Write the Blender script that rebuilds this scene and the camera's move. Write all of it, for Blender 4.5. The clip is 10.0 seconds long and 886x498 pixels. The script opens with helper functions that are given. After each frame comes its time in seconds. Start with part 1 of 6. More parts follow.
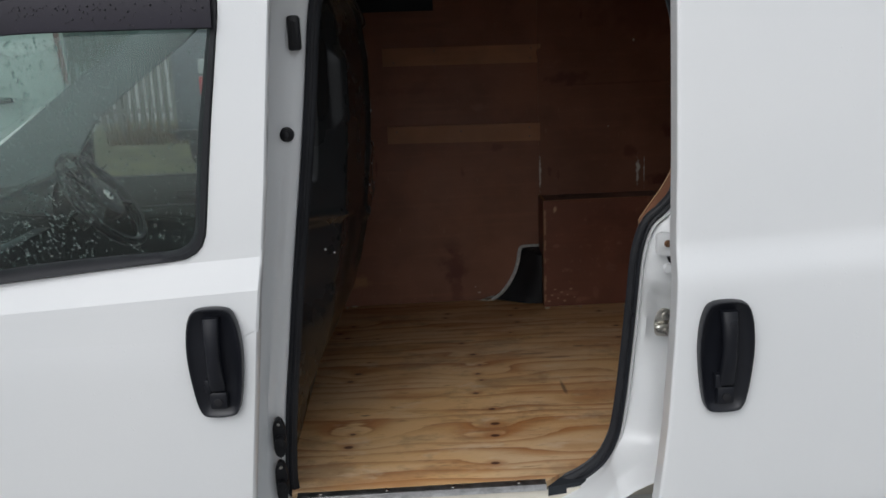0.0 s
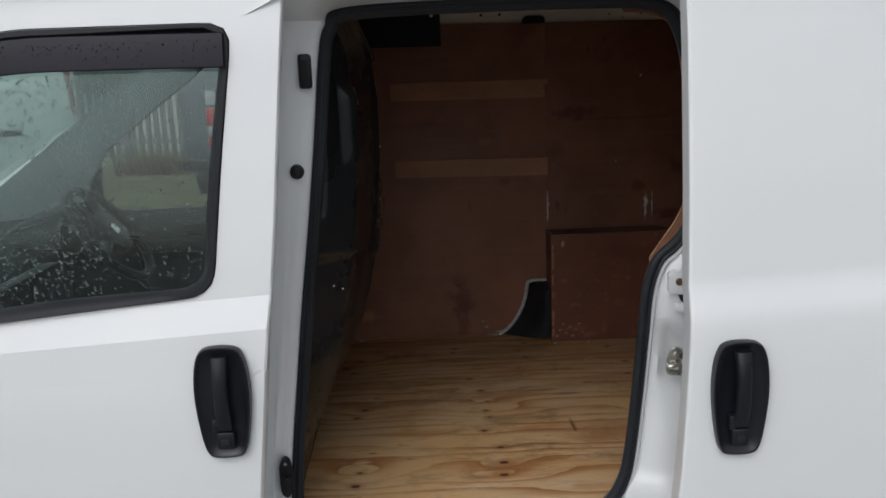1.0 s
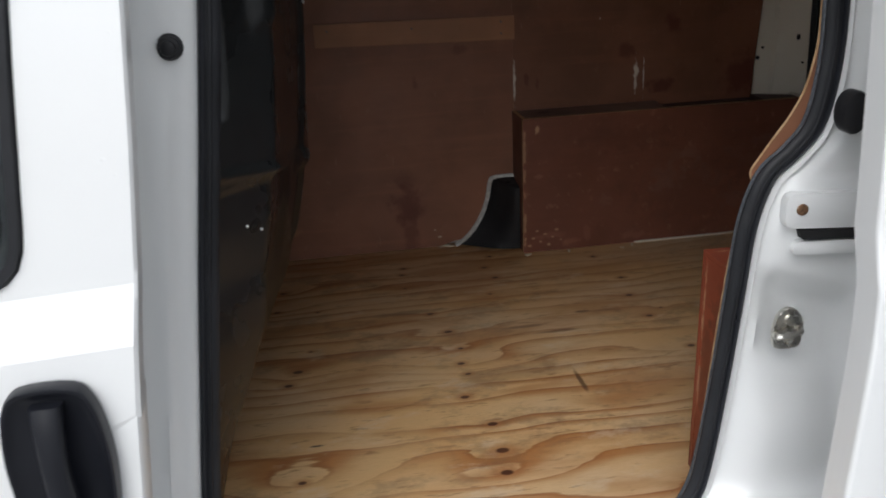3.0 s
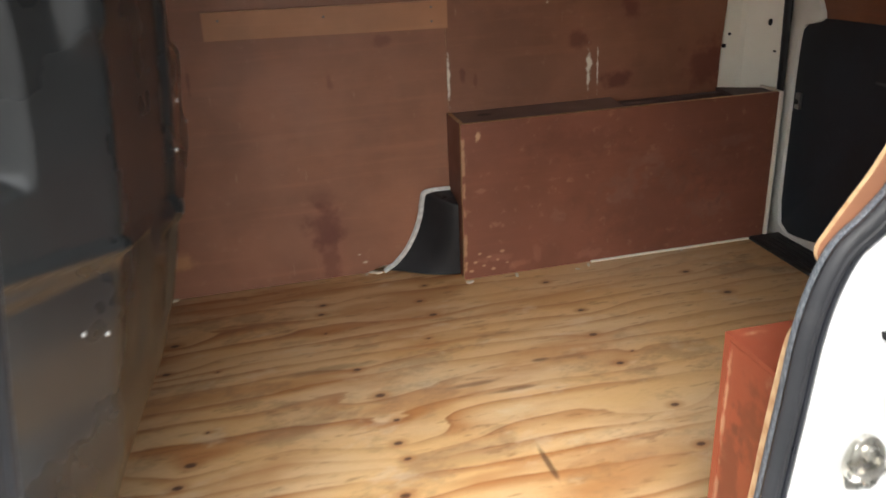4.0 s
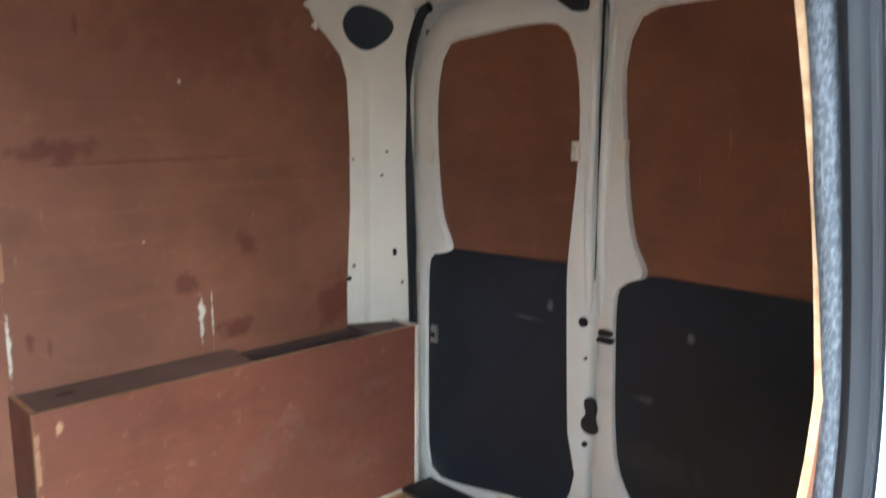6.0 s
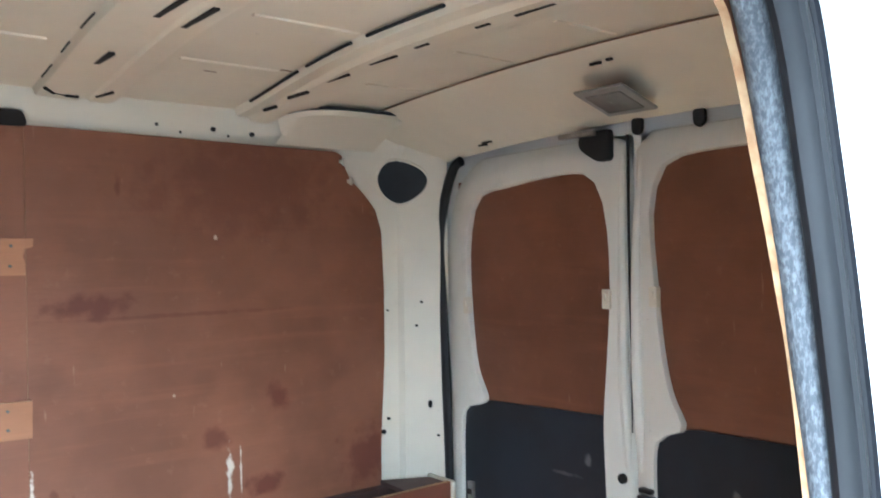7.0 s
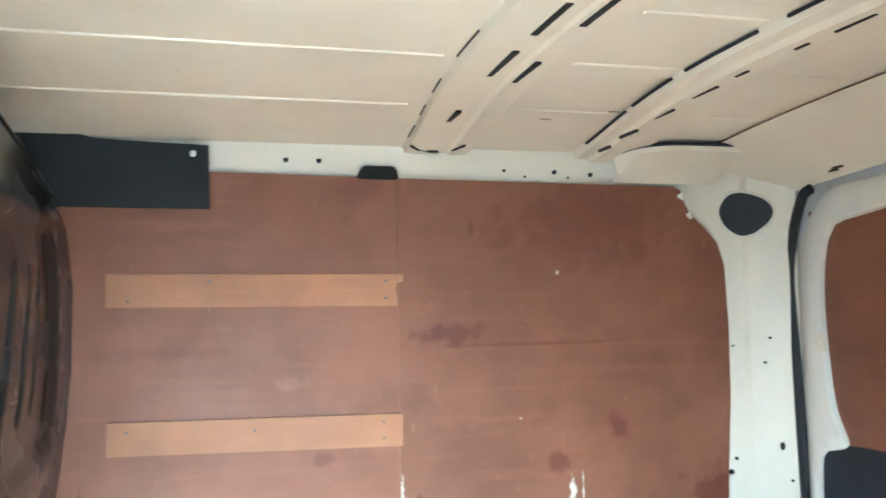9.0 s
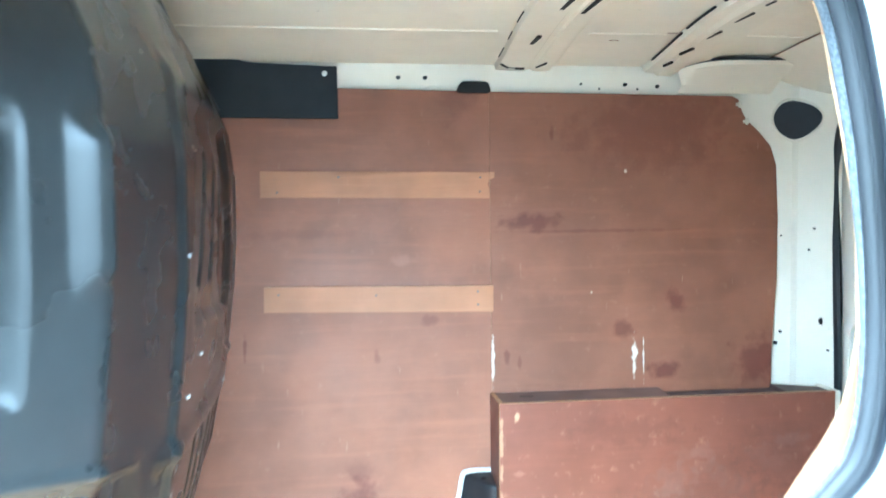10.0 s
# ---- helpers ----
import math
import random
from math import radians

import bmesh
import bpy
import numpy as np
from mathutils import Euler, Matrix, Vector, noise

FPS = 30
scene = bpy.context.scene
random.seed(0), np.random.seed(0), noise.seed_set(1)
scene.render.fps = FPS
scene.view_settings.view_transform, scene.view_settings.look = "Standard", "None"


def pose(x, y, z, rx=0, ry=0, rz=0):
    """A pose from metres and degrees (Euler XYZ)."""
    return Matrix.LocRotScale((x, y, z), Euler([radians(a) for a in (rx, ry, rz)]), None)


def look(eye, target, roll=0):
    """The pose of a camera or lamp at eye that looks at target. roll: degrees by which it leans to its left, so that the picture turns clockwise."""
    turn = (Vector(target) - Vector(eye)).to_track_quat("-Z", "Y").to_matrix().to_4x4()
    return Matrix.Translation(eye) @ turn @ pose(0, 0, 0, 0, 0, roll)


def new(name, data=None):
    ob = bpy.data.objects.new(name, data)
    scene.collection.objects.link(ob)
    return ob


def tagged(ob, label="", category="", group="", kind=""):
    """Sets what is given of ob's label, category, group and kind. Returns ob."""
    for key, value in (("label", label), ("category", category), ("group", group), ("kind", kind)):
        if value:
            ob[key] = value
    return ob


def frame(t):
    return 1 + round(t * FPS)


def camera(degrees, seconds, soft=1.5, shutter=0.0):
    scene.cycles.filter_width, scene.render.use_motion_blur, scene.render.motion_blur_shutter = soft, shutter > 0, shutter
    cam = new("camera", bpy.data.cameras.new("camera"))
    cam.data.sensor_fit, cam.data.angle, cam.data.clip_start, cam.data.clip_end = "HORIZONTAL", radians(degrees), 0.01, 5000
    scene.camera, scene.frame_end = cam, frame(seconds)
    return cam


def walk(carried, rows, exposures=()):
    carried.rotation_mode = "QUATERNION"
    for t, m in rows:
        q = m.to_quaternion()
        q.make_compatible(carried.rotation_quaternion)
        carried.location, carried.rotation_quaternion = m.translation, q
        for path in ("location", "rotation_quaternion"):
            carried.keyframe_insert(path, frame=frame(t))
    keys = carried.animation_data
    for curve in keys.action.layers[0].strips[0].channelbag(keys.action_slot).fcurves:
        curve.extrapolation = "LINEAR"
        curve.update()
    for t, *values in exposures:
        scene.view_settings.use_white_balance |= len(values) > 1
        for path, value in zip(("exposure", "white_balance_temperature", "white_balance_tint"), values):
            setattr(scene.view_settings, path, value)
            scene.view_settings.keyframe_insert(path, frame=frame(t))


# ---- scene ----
EXPOSURE = [(0.0, -0.37, 6200, 10), (2.2, -0.28, 6200, 10), (3.3, 0.58, 6250, 10), (3.7, 1.38, 6350, 10), (4.0, 2.02, 6600, 9), (4.5, 2.60, 6800, 8), (5.0, 2.62, 6500, 7), (5.5, 2.78, 6000, 5), (6.2, 3.36, 5300, 2), (7.3, 3.64, 5100, -1), (8.5, 4.08, 5100, -5), (10.0, 4.48, 4500, -12)]
SKY, SUN = 0.16, 0.30

cam = camera(55.9, 10.0, 1.6, 0.4)
PATH = [
    (0, (0.128, -1.658, 1.584), (0.202, 0.285, 1.114), -2.2),
    (0.5, (0.127, -1.651, 1.586), (0.195, 0.299, 1.147), -2.1),
    (1, (0.117, -1.643, 1.599), (0.184, 0.316, 1.199), -2.1),
    (1.5, (0.073, -1.601, 1.59), (0.145, 0.358, 1.198), -2.0),
    (2, (0.06, -1.447, 1.559), (0.159, 0.5, 1.114), -1.8),
    (2.2, (0.079, -1.34, 1.537), (0.187, 0.599, 1.06), -1.8),
    (3.3, (0.015, -0.748, 1.529), (0.378, 1.062, 0.761), -2.6),
    (3.5, (0.011, -0.669, 1.539), (0.427, 1.126, 0.761), -2.4),
    (4, (0.099, -0.453, 1.525), (0.54, 1.333, 0.742), -2.3),
    (4.2, (0.133, -0.362, 1.534), (0.614, 1.408, 0.737), -2.2),
    (4.5, (0.181, -0.234, 1.519), (0.761, 1.501, 0.712), -2.3),
    (4.8, (0.192, -0.116, 1.528), (1.022, 1.488, 0.667), -1.2),
    (5, (0.194, -0.061, 1.506), (1.187, 1.464, 0.677), -0.4),
    (5.5, (0.207, -0.003, 1.521), (1.419, 1.449, 0.87), 0.6),
    (6, (0.2, 0.003, 1.549), (1.559, 1.428, 1.199), 0.5),
    (6.2, (0.197, 0.005, 1.553), (1.582, 1.425, 1.298), 0.4),
    (7.3, (0.285, -0.047, 1.552), (1.47, 1.564, 1.612), -0.7),
    (7.5, (0.289, -0.054, 1.551), (1.41, 1.6, 1.637), -0.9),
    (8, (0.295, -0.064, 1.551), (1.224, 1.704, 1.664), -1.5),
    (8.5, (0.292, -0.08, 1.548), (1.006, 1.785, 1.655), -1.4),
    (9, (0.298, -0.138, 1.528), (0.788, 1.798, 1.645), -0.8),
    (9.5, (0.29, -0.274, 1.531), (0.631, 1.696, 1.543), -0.2),
    (9.7, (0.272, -0.370, 1.514), (0.572, 1.605, 1.479), -0.4),
    (10, (0.238, -0.535, 1.484), (0.495, 1.446, 1.388), -0.5),
]
walk(cam, [(t, look(eye, target, roll)) for t, eye, target, roll in PATH], EXPOSURE)

# ---- light: an overcast sky, wide soft sun ----
world = bpy.data.worlds.new("overcast")
scene.world = world
world.use_nodes = True
wn, wl = world.node_tree.nodes, world.node_tree.links
sky = wn.new("ShaderNodeTexSky")
sky.sky_type = "NISHITA"
sky.sun_disc = False
sky.sun_elevation = radians(47)
sky.sun_rotation = radians(207)
sky.dust_density = 4.0
grey = wn.new("ShaderNodeHueSaturation")
grey.inputs["Saturation"].default_value = 0.18
wl.new(sky.outputs[0], grey.inputs["Color"])
wl.new(grey.outputs[0], wn["Background"].inputs["Color"])
wn["Background"].inputs["Strength"].default_value = SKY

sun_data = bpy.data.lights.new("sun", "SUN")
sun_data.energy = SUN
sun_data.angle = radians(75)
sun_data.color = (1.0, 0.97, 0.93)
sun = new("sun", sun_data)
sun.matrix_world = look((-2.8, -5.5, 7.0), (0.4, 0.6, 0.6))

# ---- tools for nodes ----
class Graph:
    def __init__(self, name):
        self.mat = bpy.data.materials.new(name)
        self.mat.use_nodes = True
        self.nodes, self.links = self.mat.node_tree.nodes, self.mat.node_tree.links
        self.bsdf = self.nodes["Principled BSDF"]
        self.co = self.nodes.new("ShaderNodeTexCoord").outputs["Object"]

    def put(self, socket, value):
        if isinstance(value, bpy.types.NodeSocket):
            self.links.new(value, socket)
        elif isinstance(value, tuple) and len(value) == 3 and socket.type == "RGBA":
            socket.default_value = (*value, 1.0)
        else:
            socket.default_value = value

    def m(self, op, a, b=0.0, c=0.0, clamp=False):
        n = self.nodes.new("ShaderNodeMath")
        n.operation, n.use_clamp = op, clamp
        for k, v in enumerate((a, b, c)):
            self.put(n.inputs[k], v)
        return n.outputs[0]

    def v(self, op, a, b=(0.0, 0.0, 0.0)):
        n = self.nodes.new("ShaderNodeVectorMath")
        n.operation = op
        self.put(n.inputs[0], a)
        self.put(n.inputs[1], b)
        return n.outputs["Value"] if op in ("LENGTH", "DISTANCE", "DOT_PRODUCT") else n.outputs[0]

    def noise(self, scale, detail=3.0, rough=0.55, stretch=(1.0, 1.0, 1.0), shift=(0.0, 0.0, 0.0), vec=None):
        p = self.v("MULTIPLY", self.v("ADD", vec or self.co, shift), stretch)
        n = self.nodes.new("ShaderNodeTexNoise")
        self.put(n.inputs["Vector"], p)
        for k, val in (("Scale", scale), ("Detail", detail), ("Roughness", rough)):
            n.inputs[k].default_value = val
        return n.outputs["Fac"]

    def ramp(self, fac, lo, hi):
        n = self.nodes.new("ShaderNodeMapRange")
        n.interpolation_type = "SMOOTHSTEP"
        self.put(n.inputs["Value"], fac)
        n.inputs["From Min"].default_value, n.inputs["From Max"].default_value = lo, hi
        return n.outputs["Result"]

    def mix(self, fac, a, b, how="MIX"):
        n = self.nodes.new("ShaderNodeMix")
        n.data_type, n.blend_type = "RGBA", how
        self.put(n.inputs["Factor"], fac)
        self.put(n.inputs[6], a)
        self.put(n.inputs[7], b)
        return n.outputs[2]

    def bump(self, height, strength=0.3, distance=0.002):
        n = self.nodes.new("ShaderNodeBump")
        n.inputs["Strength"].default_value, n.inputs["Distance"].default_value = strength, distance
        self.put(n.inputs["Height"], height)
        self.links.new(n.outputs[0], self.bsdf.inputs["Normal"])

    def done(self, colour, rough=0.5, metal=0.0, **more):
        self.put(self.bsdf.inputs["Base Color"], colour)
        self.put(self.bsdf.inputs["Roughness"], rough)
        self.put(self.bsdf.inputs["Metallic"], metal)
        for k, val in more.items():
            self.put(self.bsdf.inputs[k.replace("_", " ")], val)
        return self.mat


def shade(c, f):
    return tuple(min(1.0, x * f) for x in c)


def plain(name, colour, rough=0.5, metal=0.0, vary=0.12, scale=9.0, fine=160.0, bump=0.08, **more):
    """A surface with soft patches, fine grain and uneven gloss."""
    g = Graph(name)
    big, small = g.noise(scale, 4.0), g.noise(fine, 2.0)
    c = g.mix(g.ramp(big, 0.3, 0.7), shade(colour, 1 - vary), shade(colour, 1 + vary))
    c = g.mix(g.m("MULTIPLY", g.ramp(small, 0.45, 0.75), vary), c, shade(colour, 0.55))
    g.bump(small, bump, 0.001)
    return g.done(c, g.m("ADD", rough - 0.06, g.m("MULTIPLY", big, 0.12)), metal, **more)


# ---- tools for meshes ----
def at(axis, a, b, d):
    """Plane coordinates (a, b) at depth d along the axis: y takes (x, z), x takes (y, z), z takes (x, y)."""
    return {"y": (a, d, b), "x": (d, a, b), "z": (a, b, d)}[axis]


def link(bm, name, materials, parent=None, label="", angle=35):
    bmesh.ops.recalc_face_normals(bm, faces=bm.faces)
    me = bpy.data.meshes.new(name)
    bm.to_mesh(me)
    bm.free()
    for mt in materials if isinstance(materials, (list, tuple)) else [materials]:
        me.materials.append(mt)
    for p in me.polygons:
        p.use_smooth = True
    me.set_sharp_from_angle(angle=radians(angle))
    ob = new(name, me)
    if parent is not None:
        ob.parent = parent
    return tagged(ob, label=label)


def part(name, bm, material, parent, label="", angle=35):
    return link(bm, name, material, parent, label, angle)


def thing(name, label, category, base=(0, 0, 0), group="", kind=""):
    ob = new(name)
    ob.empty_display_size = 0.05
    return tagged(ob, label, category, group, kind)


def add_box(bm, x0, x1, y0, y1, z0, z1, bevel=0.0, mi=0, turn=None, seg=2):
    m = Matrix.LocRotScale(((x0 + x1) / 2, (y0 + y1) / 2, (z0 + z1) / 2), turn, (x1 - x0, y1 - y0, z1 - z0))
    made = bmesh.ops.create_cube(bm, size=1.0, matrix=m)["verts"]
    edges = list({e for v in made for e in v.link_edges})
    faces = {f for v in made for f in v.link_faces}
    for f in faces:
        f.material_index = mi
    if bevel:
        r = bmesh.ops.bevel(bm, geom=edges, offset=bevel, segments=seg, affect="EDGES", profile=0.5)
        for f in r["faces"]:
            f.material_index = mi
    return bm


def add_prism(bm, pts, axis, d0, d1, mi=0, bevel=0.0):
    """A polygon of plane points, drawn out from d0 to d1."""
    low = [bm.verts.new(at(axis, a, b, d0)) for a, b in pts]
    top = [bm.verts.new(at(axis, a, b, d1)) for a, b in pts]
    fs = [bm.faces.new(low), bm.faces.new(top)]
    rim = []
    for i in range(len(pts)):
        j = (i + 1) % len(pts)
        fs.append(bm.faces.new((low[i], low[j], top[j], top[i])))
    for f in fs:
        f.material_index = mi
    if bevel:
        rim = list(fs[0].edges) + list(fs[1].edges)
        bmesh.ops.bevel(bm, geom=rim, offset=bevel, segments=2, affect="EDGES", profile=0.5)
    return bm


def add_bands(bm, rings, closed=True, caps=False, mi=0):
    """Quads between rings of 3D points of equal count."""
    rows = [[bm.verts.new(p) for p in r] for r in rings]
    n = len(rows[0])
    for r, s in zip(rows, rows[1:]):
        for i in range(n if closed else n - 1):
            j = (i + 1) % n
            bm.faces.new((r[i], r[j], s[j], s[i])).material_index = mi
    if caps:
        bm.faces.new(rows[0]).material_index = mi
        bm.faces.new(rows[-1]).material_index = mi
    return bm


def add_grid(bm, fn, us, vs, mi=0):
    return add_bands(bm, [[fn(u, v) for u in us] for v in vs], closed=False, mi=mi)


def add_tube(bm, path, radius, seg=8, closed=False, squash=1.0, up=(0, 0, 1), mi=0, caps=True):
    """A round or flattened bar along a path of 3D points."""
    path = [Vector(p) for p in path]
    n, rings = len(path), []
    for i, p in enumerate(path):
        a = path[i - 1] if (i or closed) else p
        b = path[(i + 1) % n] if (i < n - 1 or closed) else p
        d = (b - a).normalized()
        u = Vector(up)
        side = d.cross(u)
        if side.length < 1e-4:
            side = d.cross(Vector((1, 0, 0)))
        side.normalize()
        u = side.cross(d).normalized()
        r = radius(i / max(1, n - 1)) if callable(radius) else radius
        rings.append([p + side * (r * math.cos(k * math.tau / seg)) + u * (r * squash * math.sin(k * math.tau / seg)) for k in range(seg)])
    if closed:
        rings.append(rings[0])
        add_bands(bm, rings, mi=mi)
        bmesh.ops.remove_doubles(bm, verts=bm.verts, dist=1e-6)
    else:
        add_bands(bm, rings, caps=caps, mi=mi)
    return bm


def add_disc(bm, centre, axis, r, h, seg=16, mi=0, rz=None, bevel=0.0):
    c = Vector(centre)
    a, b = {"x": (c.y, c.z), "y": (c.x, c.z), "z": (c.x, c.y)}[axis]
    d = {"x": c.x, "y": c.y, "z": c.z}[axis]
    pts = [(a + r * math.cos(k * math.tau / seg), b + (rz or r) * math.sin(k * math.tau / seg)) for k in range(seg)]
    return add_prism(bm, pts, axis, d, d + h, mi, bevel)


def smooth_path(pts, n=6, closed=False):
    """A soft curve through the points."""
    pts = [Vector(p) for p in pts]
    m, out = len(pts), []
    for i in range(m if closed else m - 1):
        p0 = pts[i - 1] if (i or closed) else pts[0]
        p1, p2 = pts[i], pts[(i + 1) % m]
        p3 = pts[(i + 2) % m] if (i < m - 2 or closed) else pts[-1]
        for k in range(n):
            t = k / n
            out.append(0.5 * ((2 * p1) + (p2 - p0) * t + (2 * p0 - 5 * p1 + 4 * p2 - p3) * t * t + (3 * p1 - p0 - 3 * p2 + p3) * t ** 3))
    if not closed:
        out.append(pts[-1])
    return out


def soft_poly(pts, n=5):
    return [(p.x, p.y) for p in smooth_path([(a, b, 0) for a, b in pts], n, True)]


def rounded(pts, r, n=5):
    """A polygon with its corners rounded by r."""
    out, m = [], len(pts)
    for i in range(m):
        p, a, b = Vector(pts[i]), Vector(pts[i - 1]), Vector(pts[(i + 1) % m])
        da, db = (a - p), (b - p)
        ra = min(r, da.length * 0.45, db.length * 0.45)
        s, e = p + da.normalized() * ra, p + db.normalized() * ra
        for k in range(n + 1):
            t = k / n
            q = s * (1 - t) ** 2 + p * 2 * t * (1 - t) + e * t * t
            out.append((q.x, q.y))
    return out


def polar(pts, centre, n):
    """n points of a polygon's outline, at even turns round a centre."""
    out, c = [], Vector(centre)
    for k in range(n):
        d = Vector((math.cos(k * math.tau / n), math.sin(k * math.tau / n)))
        best = 0.0
        for i in range(len(pts)):
            a, b = Vector(pts[i - 1]) - c, Vector(pts[i]) - c
            e = b - a
            den = d.x * e.y - d.y * e.x
            if abs(den) < 1e-9:
                continue
            t = (a.x * e.y - a.y * e.x) / den
            u = (a.x * d.y - a.y * d.x) / den
            if -1e-6 <= u <= 1 + 1e-6 and t > best:
                best = t
        out.append((c.x + d.x * best, c.y + d.y * best))
    return out


def lerp(table, x):
    """Straight steps through a table of (x, value)."""
    for (x0, v0), (x1, v1) in zip(table, table[1:]):
        if x <= x1:
            return v0 + (v1 - v0) * max(0.0, (x - x0) / (x1 - x0))
    return table[-1][1]


def span(a, b, n):
    return [a + (b - a) * k / (n - 1) for k in range(n)]


def ease(t):
    t = min(1.0, max(0.0, t))
    return t * t * (3 - 2 * t)

# ---- materials ----
def blots(g, colour, marks, axes="xz", edge=0.6, shake=0.75, freq=26.0):
    """Stains and marks with a shape of their own: (a, b, half width, half height, colour, strength)."""
    sep = g.nodes.new("ShaderNodeSeparateXYZ")
    g.put(sep.inputs[0], g.co)
    first, second = ({"x": 0, "y": 1, "z": 2}[k] for k in axes)
    wob = g.m("MULTIPLY", g.m("SUBTRACT", g.noise(freq, 3.0), 0.5), shake * 4)
    for a, b, ra, rb, tone, strength in marks:
        da = g.m("DIVIDE", g.m("SUBTRACT", sep.outputs[first], a), ra)
        db = g.m("DIVIDE", g.m("SUBTRACT", sep.outputs[second], b), rb)
        d = g.m("ADD", g.m("SQRT", g.m("ADD", g.m("MULTIPLY", da, da), g.m("MULTIPLY", db, db))), wob)
        f = g.m("MULTIPLY", g.ramp(d, 1.0 + edge, 1.0 - edge), strength)
        colour = g.mix(f, colour, tone)
    return colour


def brown_ply(name, tone, marks=(), axes="xz", grain=(3.0, 1.0, 30.0), rough=0.5, scuff=0.16, wear=(), fibre=0.16):
    """Thin hardwood plywood, stained red brown, with blotches, fibres and scuffs."""
    g = Graph(name)
    big = g.noise(3.2, 4.0, 0.6)
    fib = g.noise(9.0, 5.0, 0.65, grain)
    spots = g.noise(38.0, 3.0, 0.6)
    c = g.mix(g.ramp(big, 0.28, 0.72), shade(tone, 0.78), shade(tone, 1.22))
    c = g.mix(g.m("MULTIPLY", g.ramp(fib, 0.40, 0.70), fibre), c, shade(tone, 0.68))
    c = g.mix(g.m("MULTIPLY", g.ramp(g.noise(1.5, 3.0, 0.6, (1.0, 1.0, 1.6), (5, 2, 8)), 0.38, 0.66), 0.5), c, (tone[0] * 1.22, tone[1] * 1.30, tone[2] * 1.42))
    c = g.mix(g.m("MULTIPLY", g.ramp(g.noise(90.0, 2.0, 0.6, (1.0, 1.0, 0.12)), 0.72, 0.80), 0.35), c, (0.46, 0.30, 0.20))
    c = g.mix(g.m("MULTIPLY", g.ramp(spots, 0.60, 0.80), scuff), c, (0.42, 0.24, 0.15))
    c = g.mix(g.m("MULTIPLY", g.ramp(g.noise(5.5, 2.0, 0.5, shift=(7, 3, 1)), 0.60, 0.78), 0.4), c, shade(tone, 0.55))
    c = g.mix(g.m("MULTIPLY", g.ramp(g.noise(4.5, 4.0, 0.6, (0.45, 0.6, 7.0), (2, 9, 4)), 0.50, 0.72), 0.30), c, shade(tone, 1.42))
    if marks:
        c = blots(g, c, marks, axes)
    if wear:
        c = blots(g, c, wear, axes, edge=0.5, shake=0.9, freq=42.0)
    g.bump(g.m("ADD", fib, g.m("MULTIPLY", spots, 0.5)), 0.12, 0.001)
    return g.done(c, g.m("ADD", rough - 0.1, g.m("MULTIPLY", g.noise(14.0, 3.0), 0.3)))


